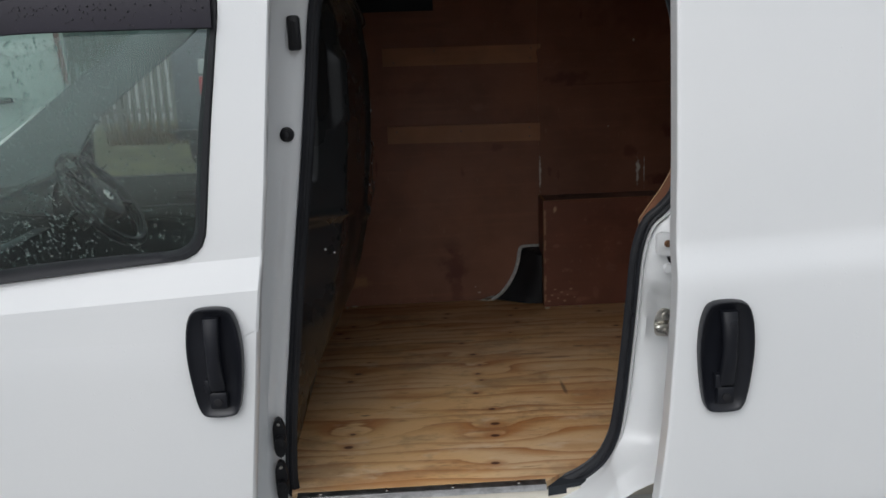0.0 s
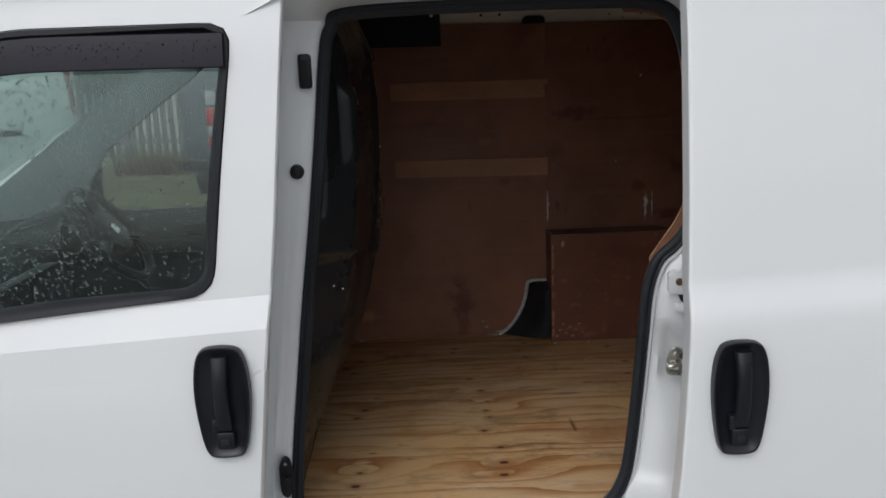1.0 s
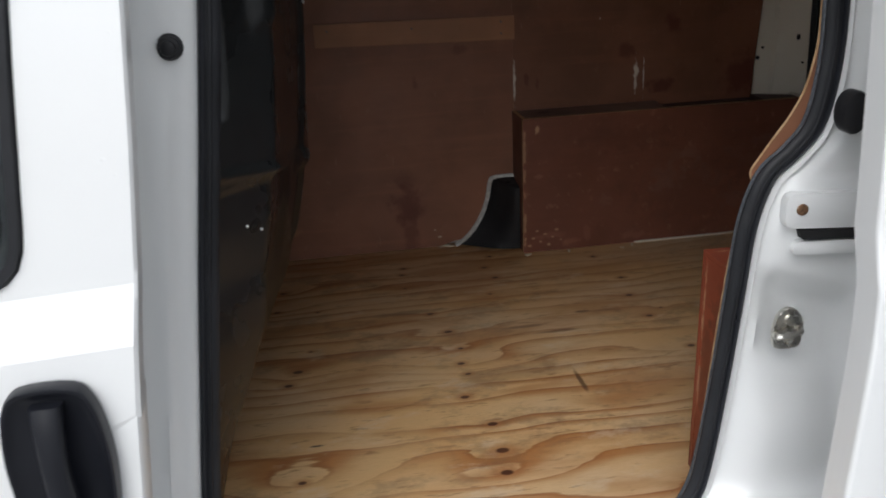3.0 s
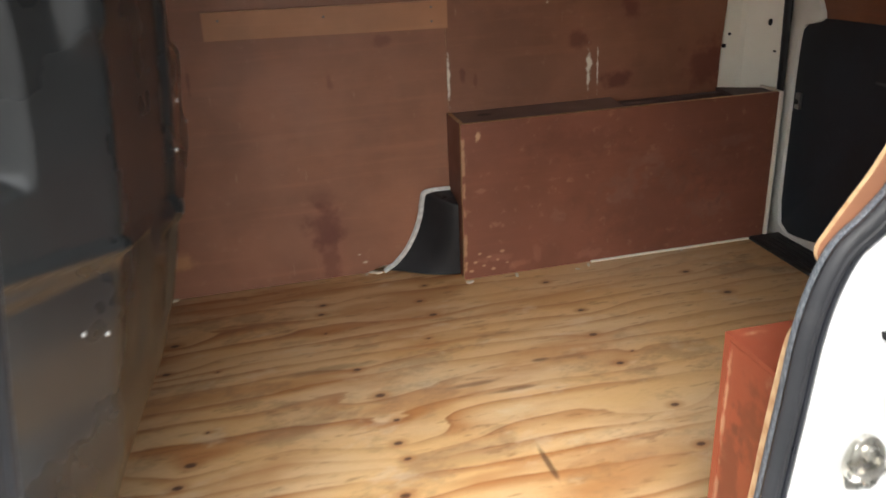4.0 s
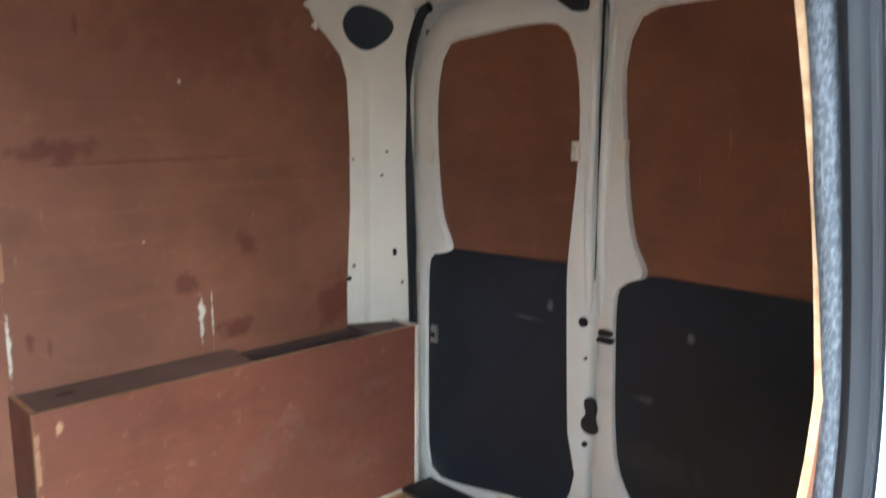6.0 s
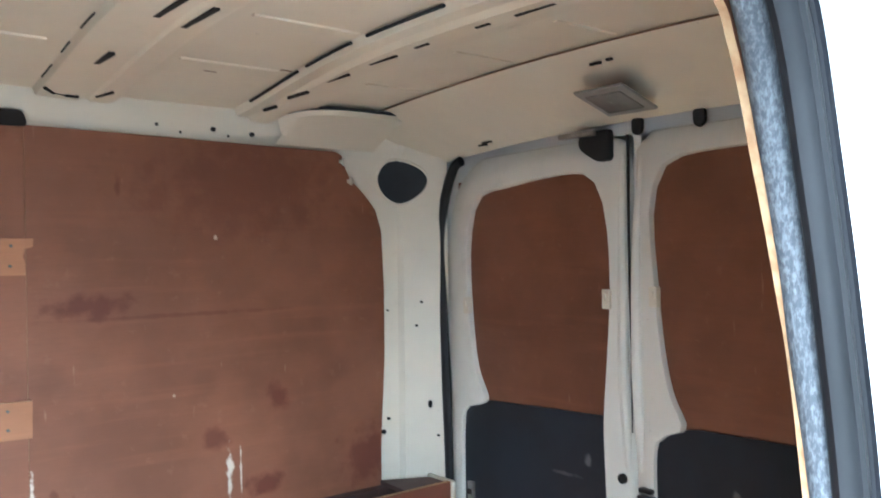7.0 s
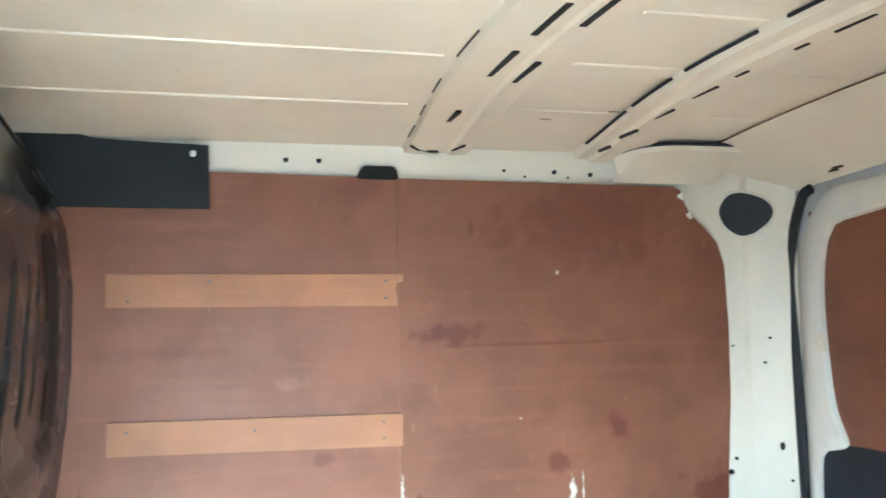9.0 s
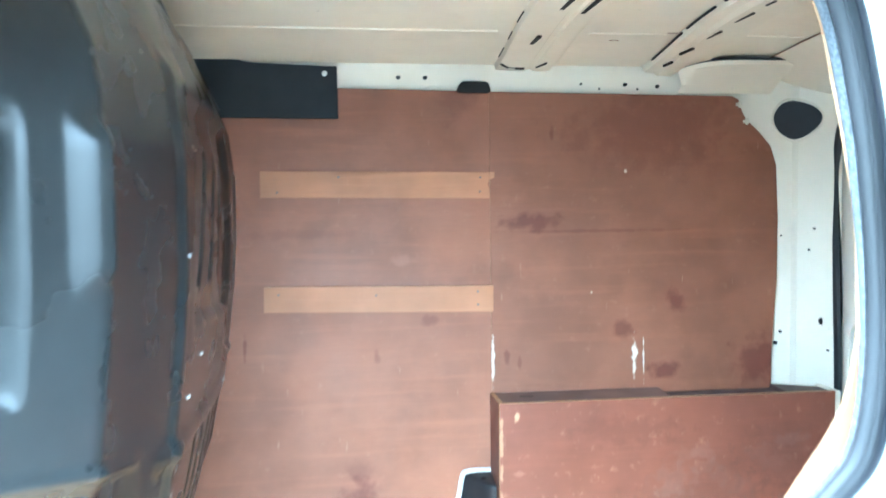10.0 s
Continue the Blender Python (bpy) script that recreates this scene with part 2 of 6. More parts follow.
def pine_floor():
    """Rotary-cut softwood plywood: wandering growth rings that swell round the knots."""
    g = Graph("softwood_plywood")
    sep = g.nodes.new("ShaderNodeSeparateXYZ")
    g.put(sep.inputs[0], g.co)
    y = sep.outputs[1]
    # x, y, half length and half width of the swelling, its rings, radius of the heart
    knots = [(0.257, 1.513, 0.080, 0.026, 0.6, 0.010), (0.246, 1.462, 0.080, 0.026, 0.6, 0.009), (0.244, 1.358, 0.060, 0.020, 0.4, 0.005), (0.536, 1.543, 0.060, 0.020, 0.4, 0.008),
             (0.502, 1.456, 0.075, 0.024, 0.6, 0.009), (0.517, 1.371, 0.090, 0.028, 0.7, 0.011), (0.477, 1.257, 0.050, 0.018, 0.3, 0.005), (0.290, 1.168, 0.110, 0.030, 0.9, 0.010),
             (0.320, 1.049, 0.100, 0.034, 1.0, 0.012), (0.335, 0.950, 0.095, 0.030, 0.9, 0.008), (0.322, 0.873, 0.150, 0.060, 2.2, 0.010), (0.329, 0.820, 0.060, 0.020, 0.4, 0.008),
             (0.302, 0.719, 0.095, 0.030, 0.9, 0.011), (0.339, 0.599, 0.090, 0.030, 0.9, 0.012), (0.338, 0.501, 0.085, 0.030, 0.9, 0.015), (0.330, 0.428, 0.150, 0.045, 1.8, 0.014),
             (0.314, 0.274, 0.090, 0.030, 0.9, 0.013), (-0.036, 1.023, 0.050, 0.016, 0.3, 0.005), (-0.014, 1.257, 0.040, 0.014, 0.3, 0.005), (-0.111, 1.412, 0.090, 0.035, 1.1, 0.011),
             (-0.158, 1.334, 0.080, 0.030, 0.9, 0.012), (-0.126, 1.282, 0.100, 0.036, 1.3, 0.010), (0.853, 1.150, 0.085, 0.026, 0.7, 0.011), (0.876, 1.275, 0.100, 0.034, 1.0, 0.009),
             (0.905, 1.052, 0.040, 0.014, 0.3, 0.005), (0.856, 1.012, 0.080, 0.026, 0.7, 0.010), (0.889, 0.829, 0.140, 0.045, 1.8, 0.010), (0.870, 0.697, 0.080, 0.026, 0.7, 0.010),
             (1.235, 1.393, 0.075, 0.024, 0.6, 0.010), (1.272, 1.247, 0.095, 0.030, 0.8, 0.012), (0.852, 1.455, 0.075, 0.024, 0.6, 0.009), (-0.060, 0.481, 0.140, 0.055, 2.2, 0.009),
             (-0.067, 0.405, 0.110, 0.036, 1.2, 0.014), (-0.068, 0.924, 0.120, 0.045, 1.7, 0.013), (-0.090, 0.862, 0.100, 0.034, 1.1, 0.011), (0.574, 0.300, 0.220, 0.065, 1.7, 0.0), (0.18, 0.62, 0.20, 0.055, 1.3, 0.0), (0.62, 0.62, 0.20, 0.050, 1.5, 0.0)]
    warp = g.noise(1.1, 3.0, 0.5, (0.7, 3.2, 1.0))
    warp2 = g.noise(6.0, 3.0, 0.6, (0.6, 3.0, 1.0))
    phase = g.m("ADD", g.m("MULTIPLY", y, 17.0), g.m("ADD", g.m("MULTIPLY", warp, 3.6), g.m("MULTIPLY", warp2, 0.55)))
    core, halo = 0.0, 0.0
    for kx, ky, rx, ry, swell, heart in knots:
        d = g.v("SUBTRACT", g.co, (kx, ky, 0.0))
        e = g.v("MULTIPLY", d, (1 / rx, 1 / ry, 0.0))
        phase = g.m("MULTIPLY_ADD", g.m("EXPONENT", g.m("MULTIPLY", g.v("DOT_PRODUCT", e, e), -1.0)), swell * 0.62, phase)
        if heart:
            r = g.v("LENGTH", g.v("MULTIPLY", d, (0.95 / heart, 1.45 / heart, 0.0)))
            core = g.m("MAXIMUM", g.ramp(r, 1.15, 0.55), core)
            halo = g.m("MAXIMUM", g.m("MULTIPLY", g.ramp(r, 3.0, 0.9), 0.55), halo)
    ring = g.m("FRACT", phase)
    late = g.m("MULTIPLY", g.m("POWER", g.ramp(ring, 0.25, 0.95), 2.0), g.ramp(ring, 1.0, 0.95))
    line = g.m("MULTIPLY", g.ramp(ring, 0.88, 0.95), g.ramp(ring, 1.0, 0.97))
    fib = g.noise(40.0, 4.0, 0.7, (1.0, 14.0, 1.0))
    tint = g.noise(2.6, 3.0, 0.5, (1.0, 2.5, 1.0), (3, 1, 0))
    c = g.mix(g.ramp(tint, 0.3, 0.7), (0.72, 0.525, 0.315), (0.73, 0.470, 0.220))
    strong = g.ramp(g.noise(2.2, 2.0, 0.5, (1.0, 3.5, 1.0), (1, 6, 0)), 0.30, 0.62)
    # rings and orange patches weaken towards the rear doors
    pale = g.ramp(g.m("ADD", sep.outputs[0], g.m("MULTIPLY", warp, 0.4)), 0.85, 1.35)
    strong = g.m("MULTIPLY", strong, g.m("MULTIPLY_ADD", pale, -0.65, 1.0))
    c = g.mix(g.m("MULTIPLY", late, g.m("MULTIPLY_ADD", strong, 0.66, 0.18)), c, (0.44, 0.160, 0.038))
    c = g.mix(g.m("MULTIPLY", line, g.m("MULTIPLY_ADD", strong, 0.42, 0.08)), c, (0.30, 0.11, 0.035))
    c = g.mix(g.m("MULTIPLY", g.ramp(g.noise(3.4, 3.0, 0.55, (0.8, 2.6, 1.0), (9, 4, 0)), 0.48, 0.66), g.m("MULTIPLY_ADD", pale, -0.45, 0.58)), c, (0.46, 0.190, 0.055))
    # brown flecks along the grain, fine fibres, grey trodden dirt and pale rubbed places
    c = g.mix(g.m("MULTIPLY", g.ramp(g.noise(30.0, 3.0, 0.6, (0.5, 2.4, 1.0)), 0.58, 0.72), 0.55), c, (0.26, 0.11, 0.04))
    c = g.mix(g.m("MULTIPLY", g.ramp(fib, 0.45, 0.72), 0.24), c, (0.33, 0.19, 0.09))
    c = g.mix(g.m("MULTIPLY", g.ramp(g.noise(4.0, 5.0, 0.7, (1.0, 1.6, 1.0), (2, 5, 0)), 0.52, 0.66), 0.42), c, (0.22, 0.13, 0.075))
    c = g.mix(g.m("MULTIPLY", g.ramp(g.noise(9.0, 5.0, 0.65, (0.7, 1.3, 1.0), (6, 2, 0)), 0.56, 0.70), 0.45), c, (0.74, 0.60, 0.43))
    c = g.mix(g.m("MULTIPLY", g.ramp(g.noise(120.0, 2.0, 0.6, (0.5, 1.3, 1.0), (4, 8, 0)), 0.72, 0.78), 0.45), c, (0.16, 0.075, 0.035))
    c = g.mix(halo, c, (0.40, 0.155, 0.050))
    c = g.mix(g.m("MULTIPLY", core, 0.92), c, (0.075, 0.024, 0.012))
    # short dark resin streaks and a scratch
    c = blots(g, c, [(0.575, 0.73, 0.006, 0.045, (0.12, 0.06, 0.03), 0.8), (0.60, 0.985, 0.05, 0.006, (0.2, 0.1, 0.05), 0.7),
                     (-0.03, 0.60, 0.012, 0.003, (0.05, 0.03, 0.02), 0.9), (0.692, 1.081, 0.020, 0.006, (0.15, 0.07, 0.03), 0.8),
                     (0.52, 1.03, 0.05, 0.007, (0.20, 0.10, 0.05), 0.7), (0.22, 1.19, 0.10, 0.012, (0.20, 0.12, 0.06), 0.5), (0.45, 0.80, 0.12, 0.03, (0.26, 0.14, 0.07), 0.35)], "xy", 0.5, 0.3)
    g.bump(g.m("ADD", late, fib), 0.18, 0.001)
    return g.done(c, g.m("ADD", 0.42, g.m("MULTIPLY", fib, 0.25)))


def ply_edge():
    """The layered raw edge of a sheet."""
    g = Graph("raw_ply_edge")
    c = g.mix(g.ramp(g.noise(60.0, 3.0), 0.35, 0.7), (0.50, 0.34, 0.19), (0.36, 0.20, 0.10))
    g.bump(g.noise(300.0, 2.0), 0.4, 0.001)
    return g.done(c, 0.75)


def cream_paint(name, colour, grime=0.35, rough=0.42):
    """Factory paint inside the load space: chips, rubbed grey patches, dust."""
    g = Graph(name)
    big, mid, fine = g.noise(2.4, 4.0, 0.6), g.noise(14.0, 5.0, 0.65), g.noise(120.0, 2.0)
    c = g.mix(g.ramp(big, 0.3, 0.7), shade(colour, 0.93), shade(colour, 1.04))
    c = g.mix(g.m("MULTIPLY", g.ramp(mid, 0.55, 0.8), grime), c, shade(colour, 0.62))
    c = g.mix(g.m("MULTIPLY", g.ramp(g.noise(46.0, 4.0, 0.7), 0.70, 0.76), 0.55), c, (0.19, 0.16, 0.13))
    g.bump(g.m("ADD", mid, g.m("MULTIPLY", fine, 0.4)), 0.10, 0.001)
    return g.done(c, g.m("ADD", rough - 0.1, g.m("MULTIPLY", mid, 0.25)))


def body_paint():
    """Wet white paint on the outside: clear coat, faint run marks and drops."""
    g = Graph("white_body_paint")
    v = g.nodes.new("ShaderNodeTexVoronoi")
    g.put(v.inputs["Vector"], g.co)
    v.inputs["Scale"].default_value = 55.0
    drop = g.m("MULTIPLY", g.ramp(v.outputs["Distance"], 0.16, 0.02), g.ramp(g.noise(7.0, 2.0), 0.48, 0.62))
    run = g.noise(9.0, 4.0, 0.6, (6.0, 6.0, 0.5))
    c = g.mix(g.ramp(g.noise(1.7, 3.0), 0.3, 0.7), (0.785, 0.80, 0.80), (0.815, 0.825, 0.82))
    c = g.mix(g.m("MULTIPLY", g.ramp(run, 0.45, 0.9), 0.012), c, (0.55, 0.55, 0.53))
    g.bump(g.m("ADD", drop, g.m("MULTIPLY", g.noise(4.0, 2.0), 0.2)), 0.35, 0.001)
    return g.done(c, g.m("ADD", 0.27, g.m("MULTIPLY", g.noise(5.0, 3.0), 0.06)), Coat_Weight=0.5, Coat_Roughness=0.05)


def scuffed_black(name, colour, rough, dust=0.3, marks=(), axes="yz", coat=0.0, spec=0.22, relief=0.12):
    g = Graph(name)
    big, fine = g.noise(4.0, 4.0, 0.6), g.noise(90.0, 3.0, 0.6)
    c = g.mix(g.ramp(big, 0.3, 0.75), shade(colour, 0.8), shade(colour, 1.35))
    c = g.mix(g.m("MULTIPLY", g.ramp(g.noise(7.0, 5.0, 0.7, shift=(4, 2, 9)), 0.60, 0.85), dust), c, (0.16, 0.16, 0.155))
    if marks:
        c = blots(g, c, marks, axes, 0.6, 0.6, 40.0)
    g.bump(g.m("ADD", fine, big), relief, 0.001)
    return g.done(c, g.m("ADD", rough - 0.08, g.m("MULTIPLY", big, 0.2)), Coat_Weight=coat, Coat_Roughness=0.12, Specular_IOR_Level=spec)


def clear_glass(name, tint, rough=0.0, ior=1.4):
    g = Graph(name)
    return g.done(tint, rough, 0.0, Transmission_Weight=1.0, IOR=ior)


def seal_cloth():
    """Flocked cloth on the seal's lip: pale worn fibres over blue-grey."""
    g = Graph("cloth_covered_seal")
    weave, wear = g.noise(330.0, 3.0, 0.65, (1.0, 1.0, 0.5)), g.noise(24.0, 4.0, 0.6)
    c = g.mix(g.ramp(weave, 0.38, 0.66), (0.066, 0.074, 0.086), (0.145, 0.158, 0.178))
    c = g.mix(g.m("MULTIPLY", g.ramp(wear, 0.5, 0.75), 0.6), c, (0.050, 0.056, 0.068))
    g.bump(weave, 0.8, 0.002)
    return g.done(c, 0.9)


WOOD = (0.212, 0.086, 0.047)
RED = (0.30, 0.06, 0.03)
DARK = (0.115, 0.026, 0.017)
wall_marks = [(0.30, 0.70, 0.040, 0.050, DARK, 0.75), (0.305, 0.60, 0.022, 0.075, DARK, 0.55), (0.305, 0.79, 0.03, 0.02, DARK, 0.3),
              (0.14, 1.42, 0.12, 0.012, DARK, 0.25), (0.42, 1.345, 0.03, 0.012, (0.34, 0.17, 0.11), 0.3),
              (-0.10, 0.655, 0.05, 0.02, (0.5, 0.24, 0.1), 0.55), (0.0, 1.12, 0.004, 0.03, DARK, 0.7),
              (0.49, 1.185, 0.02, 0.012, DARK, 0.5), (0.345, 1.09, 0.008, 0.02, DARK, 0.4), (0.57, 1.79, 0.05, 0.06, DARK, 0.3),
              (0.40, 0.585, 0.006, 0.003, (0.6, 0.5, 0.4), 0.6), (0.385, 0.61, 0.003, 0.002, (0.6, 0.5, 0.4), 0.6)]
wall_marks_rear = [(0.78, 1.447, 0.075, 0.020, DARK, 0.8), (0.95, 1.420, 0.22, 0.004, DARK, 0.5), (1.18, 1.222, 0.022, 0.026, DARK, 0.85),
                   (1.03, 1.150, 0.022, 0.022, DARK, 0.7), (1.145, 1.028, 0.040, 0.020, DARK, 0.85), (1.44, 1.045, 0.075, 0.055, DARK, 0.75),
                   (1.12, 1.70, 0.20, 0.09, DARK, 0.35), (0.83, 1.69, 0.006, 0.02, DARK, 0.6), (1.04, 1.585, 0.003, 0.004, (0.7, 0.6, 0.5), 0.8),
                   (0.70, 1.08, 0.006, 0.015, DARK, 0.7), (0.735, 1.06, 0.004, 0.02, DARK, 0.5), (0.94, 1.25, 0.003, 0.003, (0.6, 0.5, 0.4), 0.6)]
scrapes = [(1.062, 1.082, 0.0065, 0.035, (0.75, 0.70, 0.62), 0.95), (1.060, 1.04, 0.004, 0.03, (0.7, 0.65, 0.58), 0.9),
           (1.088, 1.068, 0.002, 0.045, (0.7, 0.65, 0.58), 0.8), (0.661, 1.078, 0.004, 0.05, (0.72, 0.66, 0.58), 0.95)]
M_WALL_A = brown_ply("brown_ply_front_sheet", shade(WOOD, 1.06), wall_marks)
M_WALL_B = brown_ply("brown_ply_rear_sheet", shade(WOOD, 0.95), wall_marks_rear, wear=scrapes)
box_wear = [(0.655, z, 0.0045, h * 0.8, (0.50, 0.31, 0.18), 0.55) for z, h in ((0.93, 0.02), (0.88, 0.035), (0.80, 0.03), (0.74, 0.02), (0.64, 0.04), (0.58, 0.02))]
box_wear += [(0.70, 0.80, 0.03, 0.006, (0.5, 0.3, 0.2), 0.16), (0.74, 0.60, 0.04, 0.012, (0.45, 0.22, 0.14), 0.16), (0.80, 0.575, 0.03, 0.01, (0.5, 0.25, 0.15), 0.16),
             (0.86, 0.60, 0.012, 0.02, (0.5, 0.27, 0.18), 0.16), (1.02, 0.575, 0.04, 0.012, (0.45, 0.22, 0.15), 0.16), (1.12, 0.76, 0.05, 0.04, (0.30, 0.18, 0.14), 0.16),
             (1.38, 0.67, 0.06, 0.03, (0.32, 0.20, 0.16), 0.16), (1.20, 0.83, 0.03, 0.02, (0.32, 0.20, 0.16), 0.16), (1.45, 0.86, 0.05, 0.015, (0.32, 0.20, 0.16), 0.16),
             (0.92, 0.70, 0.02, 0.02, (0.35, 0.2, 0.14), 0.16), (0.695, 0.95, 0.006, 0.012, (0.55, 0.36, 0.22), 0.8)]
box_wear += [(0.668 + 0.013 * k, 0.572 + 0.012 * ((k * 7) % 5), 0.006, 0.0035, (0.52, 0.33, 0.21), 0.6) for k in range(9)] + [(1.10 + 0.05 * k, 0.74 + 0.03 * ((k * 3) % 4), 0.035, 0.018, (0.25, 0.14, 0.10), 0.16) for k in range(7)]
box_wear += [(1.20, 0.70, 0.16, 0.09, (0.085, 0.036, 0.028), 0.22), (1.42, 0.80, 0.10, 0.08, (0.085, 0.036, 0.028), 0.22), (0.98, 0.90, 0.14, 0.03, (0.10, 0.032, 0.02), 0.3), (0.86, 0.64, 0.08, 0.05, (0.17, 0.06, 0.036), 0.4)]
M_BOX = brown_ply("red_brown_ply_box", (0.168, 0.060, 0.036), scuff=0.34, wear=box_wear, rough=0.42)
M_BOX_SIDE = brown_ply("red_brown_ply_side", (0.14, 0.052, 0.033), rough=0.45)
M_LID = brown_ply("dusty_ply_lid", (0.150, 0.094, 0.078), axes="xy", grain=(3.0, 30.0, 1.0), rough=0.6)
M_DARKLID = brown_ply("dark_ply_lid", (0.075, 0.045, 0.040), axes="xy", grain=(3.0, 30.0, 1.0), rough=0.6)
# three darker smears on the end board, then pale wear down its edges
near_marks = [(0.30, 0.90, 0.03, 0.05, (0.11, 0.030, 0.018), 0.6), (0.34, 0.78, 0.02, 0.09, (0.10, 0.028, 0.018), 0.6), (0.29, 0.66, 0.03, 0.04, (0.12, 0.034, 0.02), 0.5),
             (0.266, 0.95, 0.004, 0.03, (0.50, 0.28, 0.16), 0.7), (0.266, 0.84, 0.004, 0.05, (0.48, 0.26, 0.15), 0.6), (0.361, 0.90, 0.004, 0.06, (0.50, 0.28, 0.16), 0.7), (0.361, 0.74, 0.004, 0.05, (0.46, 0.25, 0.15), 0.6)]
M_BOX_NEAR = brown_ply("bright_red_ply", (0.22, 0.050, 0.025), axes="yz", scuff=0.32, wear=near_marks, rough=0.36)
M_BATTEN = brown_ply("pale_ply_batten", (0.37, 0.175, 0.090), grain=(2.0, 1.0, 40.0), scuff=0.15, rough=0.55)
M_DOOR_PLY = brown_ply("brown_ply_door", shade(WOOD, 0.80), axes="yz", grain=(1.0, 3.0, 30.0), scuff=0.15, rough=0.42)
M_LINING = brown_ply("brown_ply_lining", (0.215, 0.092, 0.048))
M_EDGE = ply_edge()
M_FLOOR = pine_floor()
M_CREAM = cream_paint("cream_roof_paint", (0.74, 0.69, 0.575), 0.16)
M_INNER = cream_paint("pale_inner_paint", (0.70, 0.66, 0.565), 0.22)
M_DOORW = cream_paint("pale_door_paint", (0.70, 0.70, 0.66), 0.30)
M_BODY = body_paint()
M_BULK = scuffed_black("glossy_black_steel", (0.0165, 0.0180, 0.0190), 0.25, 0.012, spec=0.5, relief=0.012)
M_BOARD = scuffed_black("black_door_board", (0.015, 0.020, 0.028), 0.42, 0.16,
                        [(1.15, 1.10, 0.008, 0.012, (0.22, 0.22, 0.22), 0.6), (1.22, 1.06, 0.035, 0.004, (0.16, 0.16, 0.16), 0.5), (0.90, 0.95, 0.022, 0.007, (0.12, 0.13, 0.13), 0.5),
                         (0.80, 1.10, 0.008, 0.01, (0.25, 0.25, 0.25), 0.6), (0.87, 0.82, 0.10, 0.03, (0.05, 0.05, 0.05), 0.4)], spec=0.36)
M_PLASTIC = scuffed_black("black_plastic", (0.020, 0.020, 0.022), 0.38, 0.12)
M_HANDLE = scuffed_black("wet_black_plastic", (0.010, 0.011, 0.015), 0.28, 0.04, spec=0.42)
M_FELT = scuffed_black("black_foam", (0.022, 0.025, 0.029), 0.85, 0.2)
M_SEAL = scuffed_black("rubber_seal", (0.020, 0.021, 0.024), 0.45, 0.10)
M_CLOTH = seal_cloth()
# near-black colour painted as the shade inside holes and slots; far panes use it too
M_HOLE = plain("dark_cavity", (0.012, 0.012, 0.013), 0.9, vary=0.2)
# slate colour that paints the shade inside the pillar's port
M_PORT = scuffed_black("dark_blue_grey_port_shade", (0.026, 0.030, 0.037), 0.7, 0.1)
M_STEEL = plain("bright_zinc_steel", (0.62, 0.60, 0.55), 0.28, 1.0, vary=0.2, scale=60.0)
M_ALU = plain("dull_aluminium", (0.50, 0.50, 0.50), 0.42, 1.0, vary=0.25, scale=30.0)
M_RUST = plain("rusty_bolt", (0.20, 0.11, 0.06), 0.7, 0.4, vary=0.4, scale=200.0)
M_FOAM = plain("pale_foam_edge", (0.55, 0.55, 0.53), 0.8, vary=0.2, scale=80.0)
M_LENS = plain("grey_lamp_lens", (0.17, 0.17, 0.165), 0.25, vary=0.1, scale=40.0)
M_LAMPRIM = plain("grey_lamp_rim", (0.27, 0.27, 0.26), 0.45, vary=0.1, scale=40.0)
M_GREYPL = plain("grey_dash_plastic", (0.013, 0.015, 0.016), 0.6, vary=0.15, scale=20.0)
M_SMOKE = scuffed_black("smoked_acrylic", (0.012, 0.010, 0.018), 0.30, 0.04)
M_PILLAR = plain("grey_pillar_trim", (0.12, 0.135, 0.14), 0.6, vary=0.12, scale=12.0)
M_GLASS = clear_glass("greenish_glass", (0.70, 0.86, 0.81), ior=1.42)
M_DROP = clear_glass("water_drop", (0.95, 0.97, 0.97))
M_GROUND = plain("damp_gravel", (0.23, 0.228, 0.22), 0.8, vary=0.35, scale=1.5, fine=45.0, bump=0.6)
M_GRASS = plain("mossy_grass", (0.100, 0.100, 0.055), 0.9, vary=0.45, scale=2.2, fine=30.0, bump=0.8)
M_BRUSH = plain("dead_bracken", (0.10, 0.075, 0.045), 0.9, vary=0.4, scale=3.0, fine=40.0)
M_FENCE = plain("weathered_fence_wood", (0.125, 0.128, 0.115), 0.85, vary=0.3, scale=4.0)
M_VAN2 = plain("far_white_paint", (0.78, 0.78, 0.77), 0.3, vary=0.03)
M_TAIL = plain("red_lamp_plastic", (0.38, 0.16, 0.15), 0.25, vary=0.1)

# ---- the van's shell ----
FLOOR_Z, WALL_Y, REAR_X = 0.55, 1.70, 1.62


def roof_z(y):
    return 1.908 - 0.043 * ((y - 0.90) / 0.80) ** 2


# ground: one sheet to the horizon
bm = bmesh.new()
add_grid(bm, lambda u, v: (u, v, 0.02 * math.sin(u * 0.7) * math.sin(v * 0.5) if abs(u) < 60 and abs(v) < 60 else 0.0),
         [-3000, -400, -60] + span(-20, 20, 41) + [60, 400, 3000], [-3000, -400, -60] + span(-20, 12, 33) + [60, 400, 3000])
tagged(link(bm, "ground", M_GROUND), "damp grey gravel yard round the van", "ground", kind="structure")

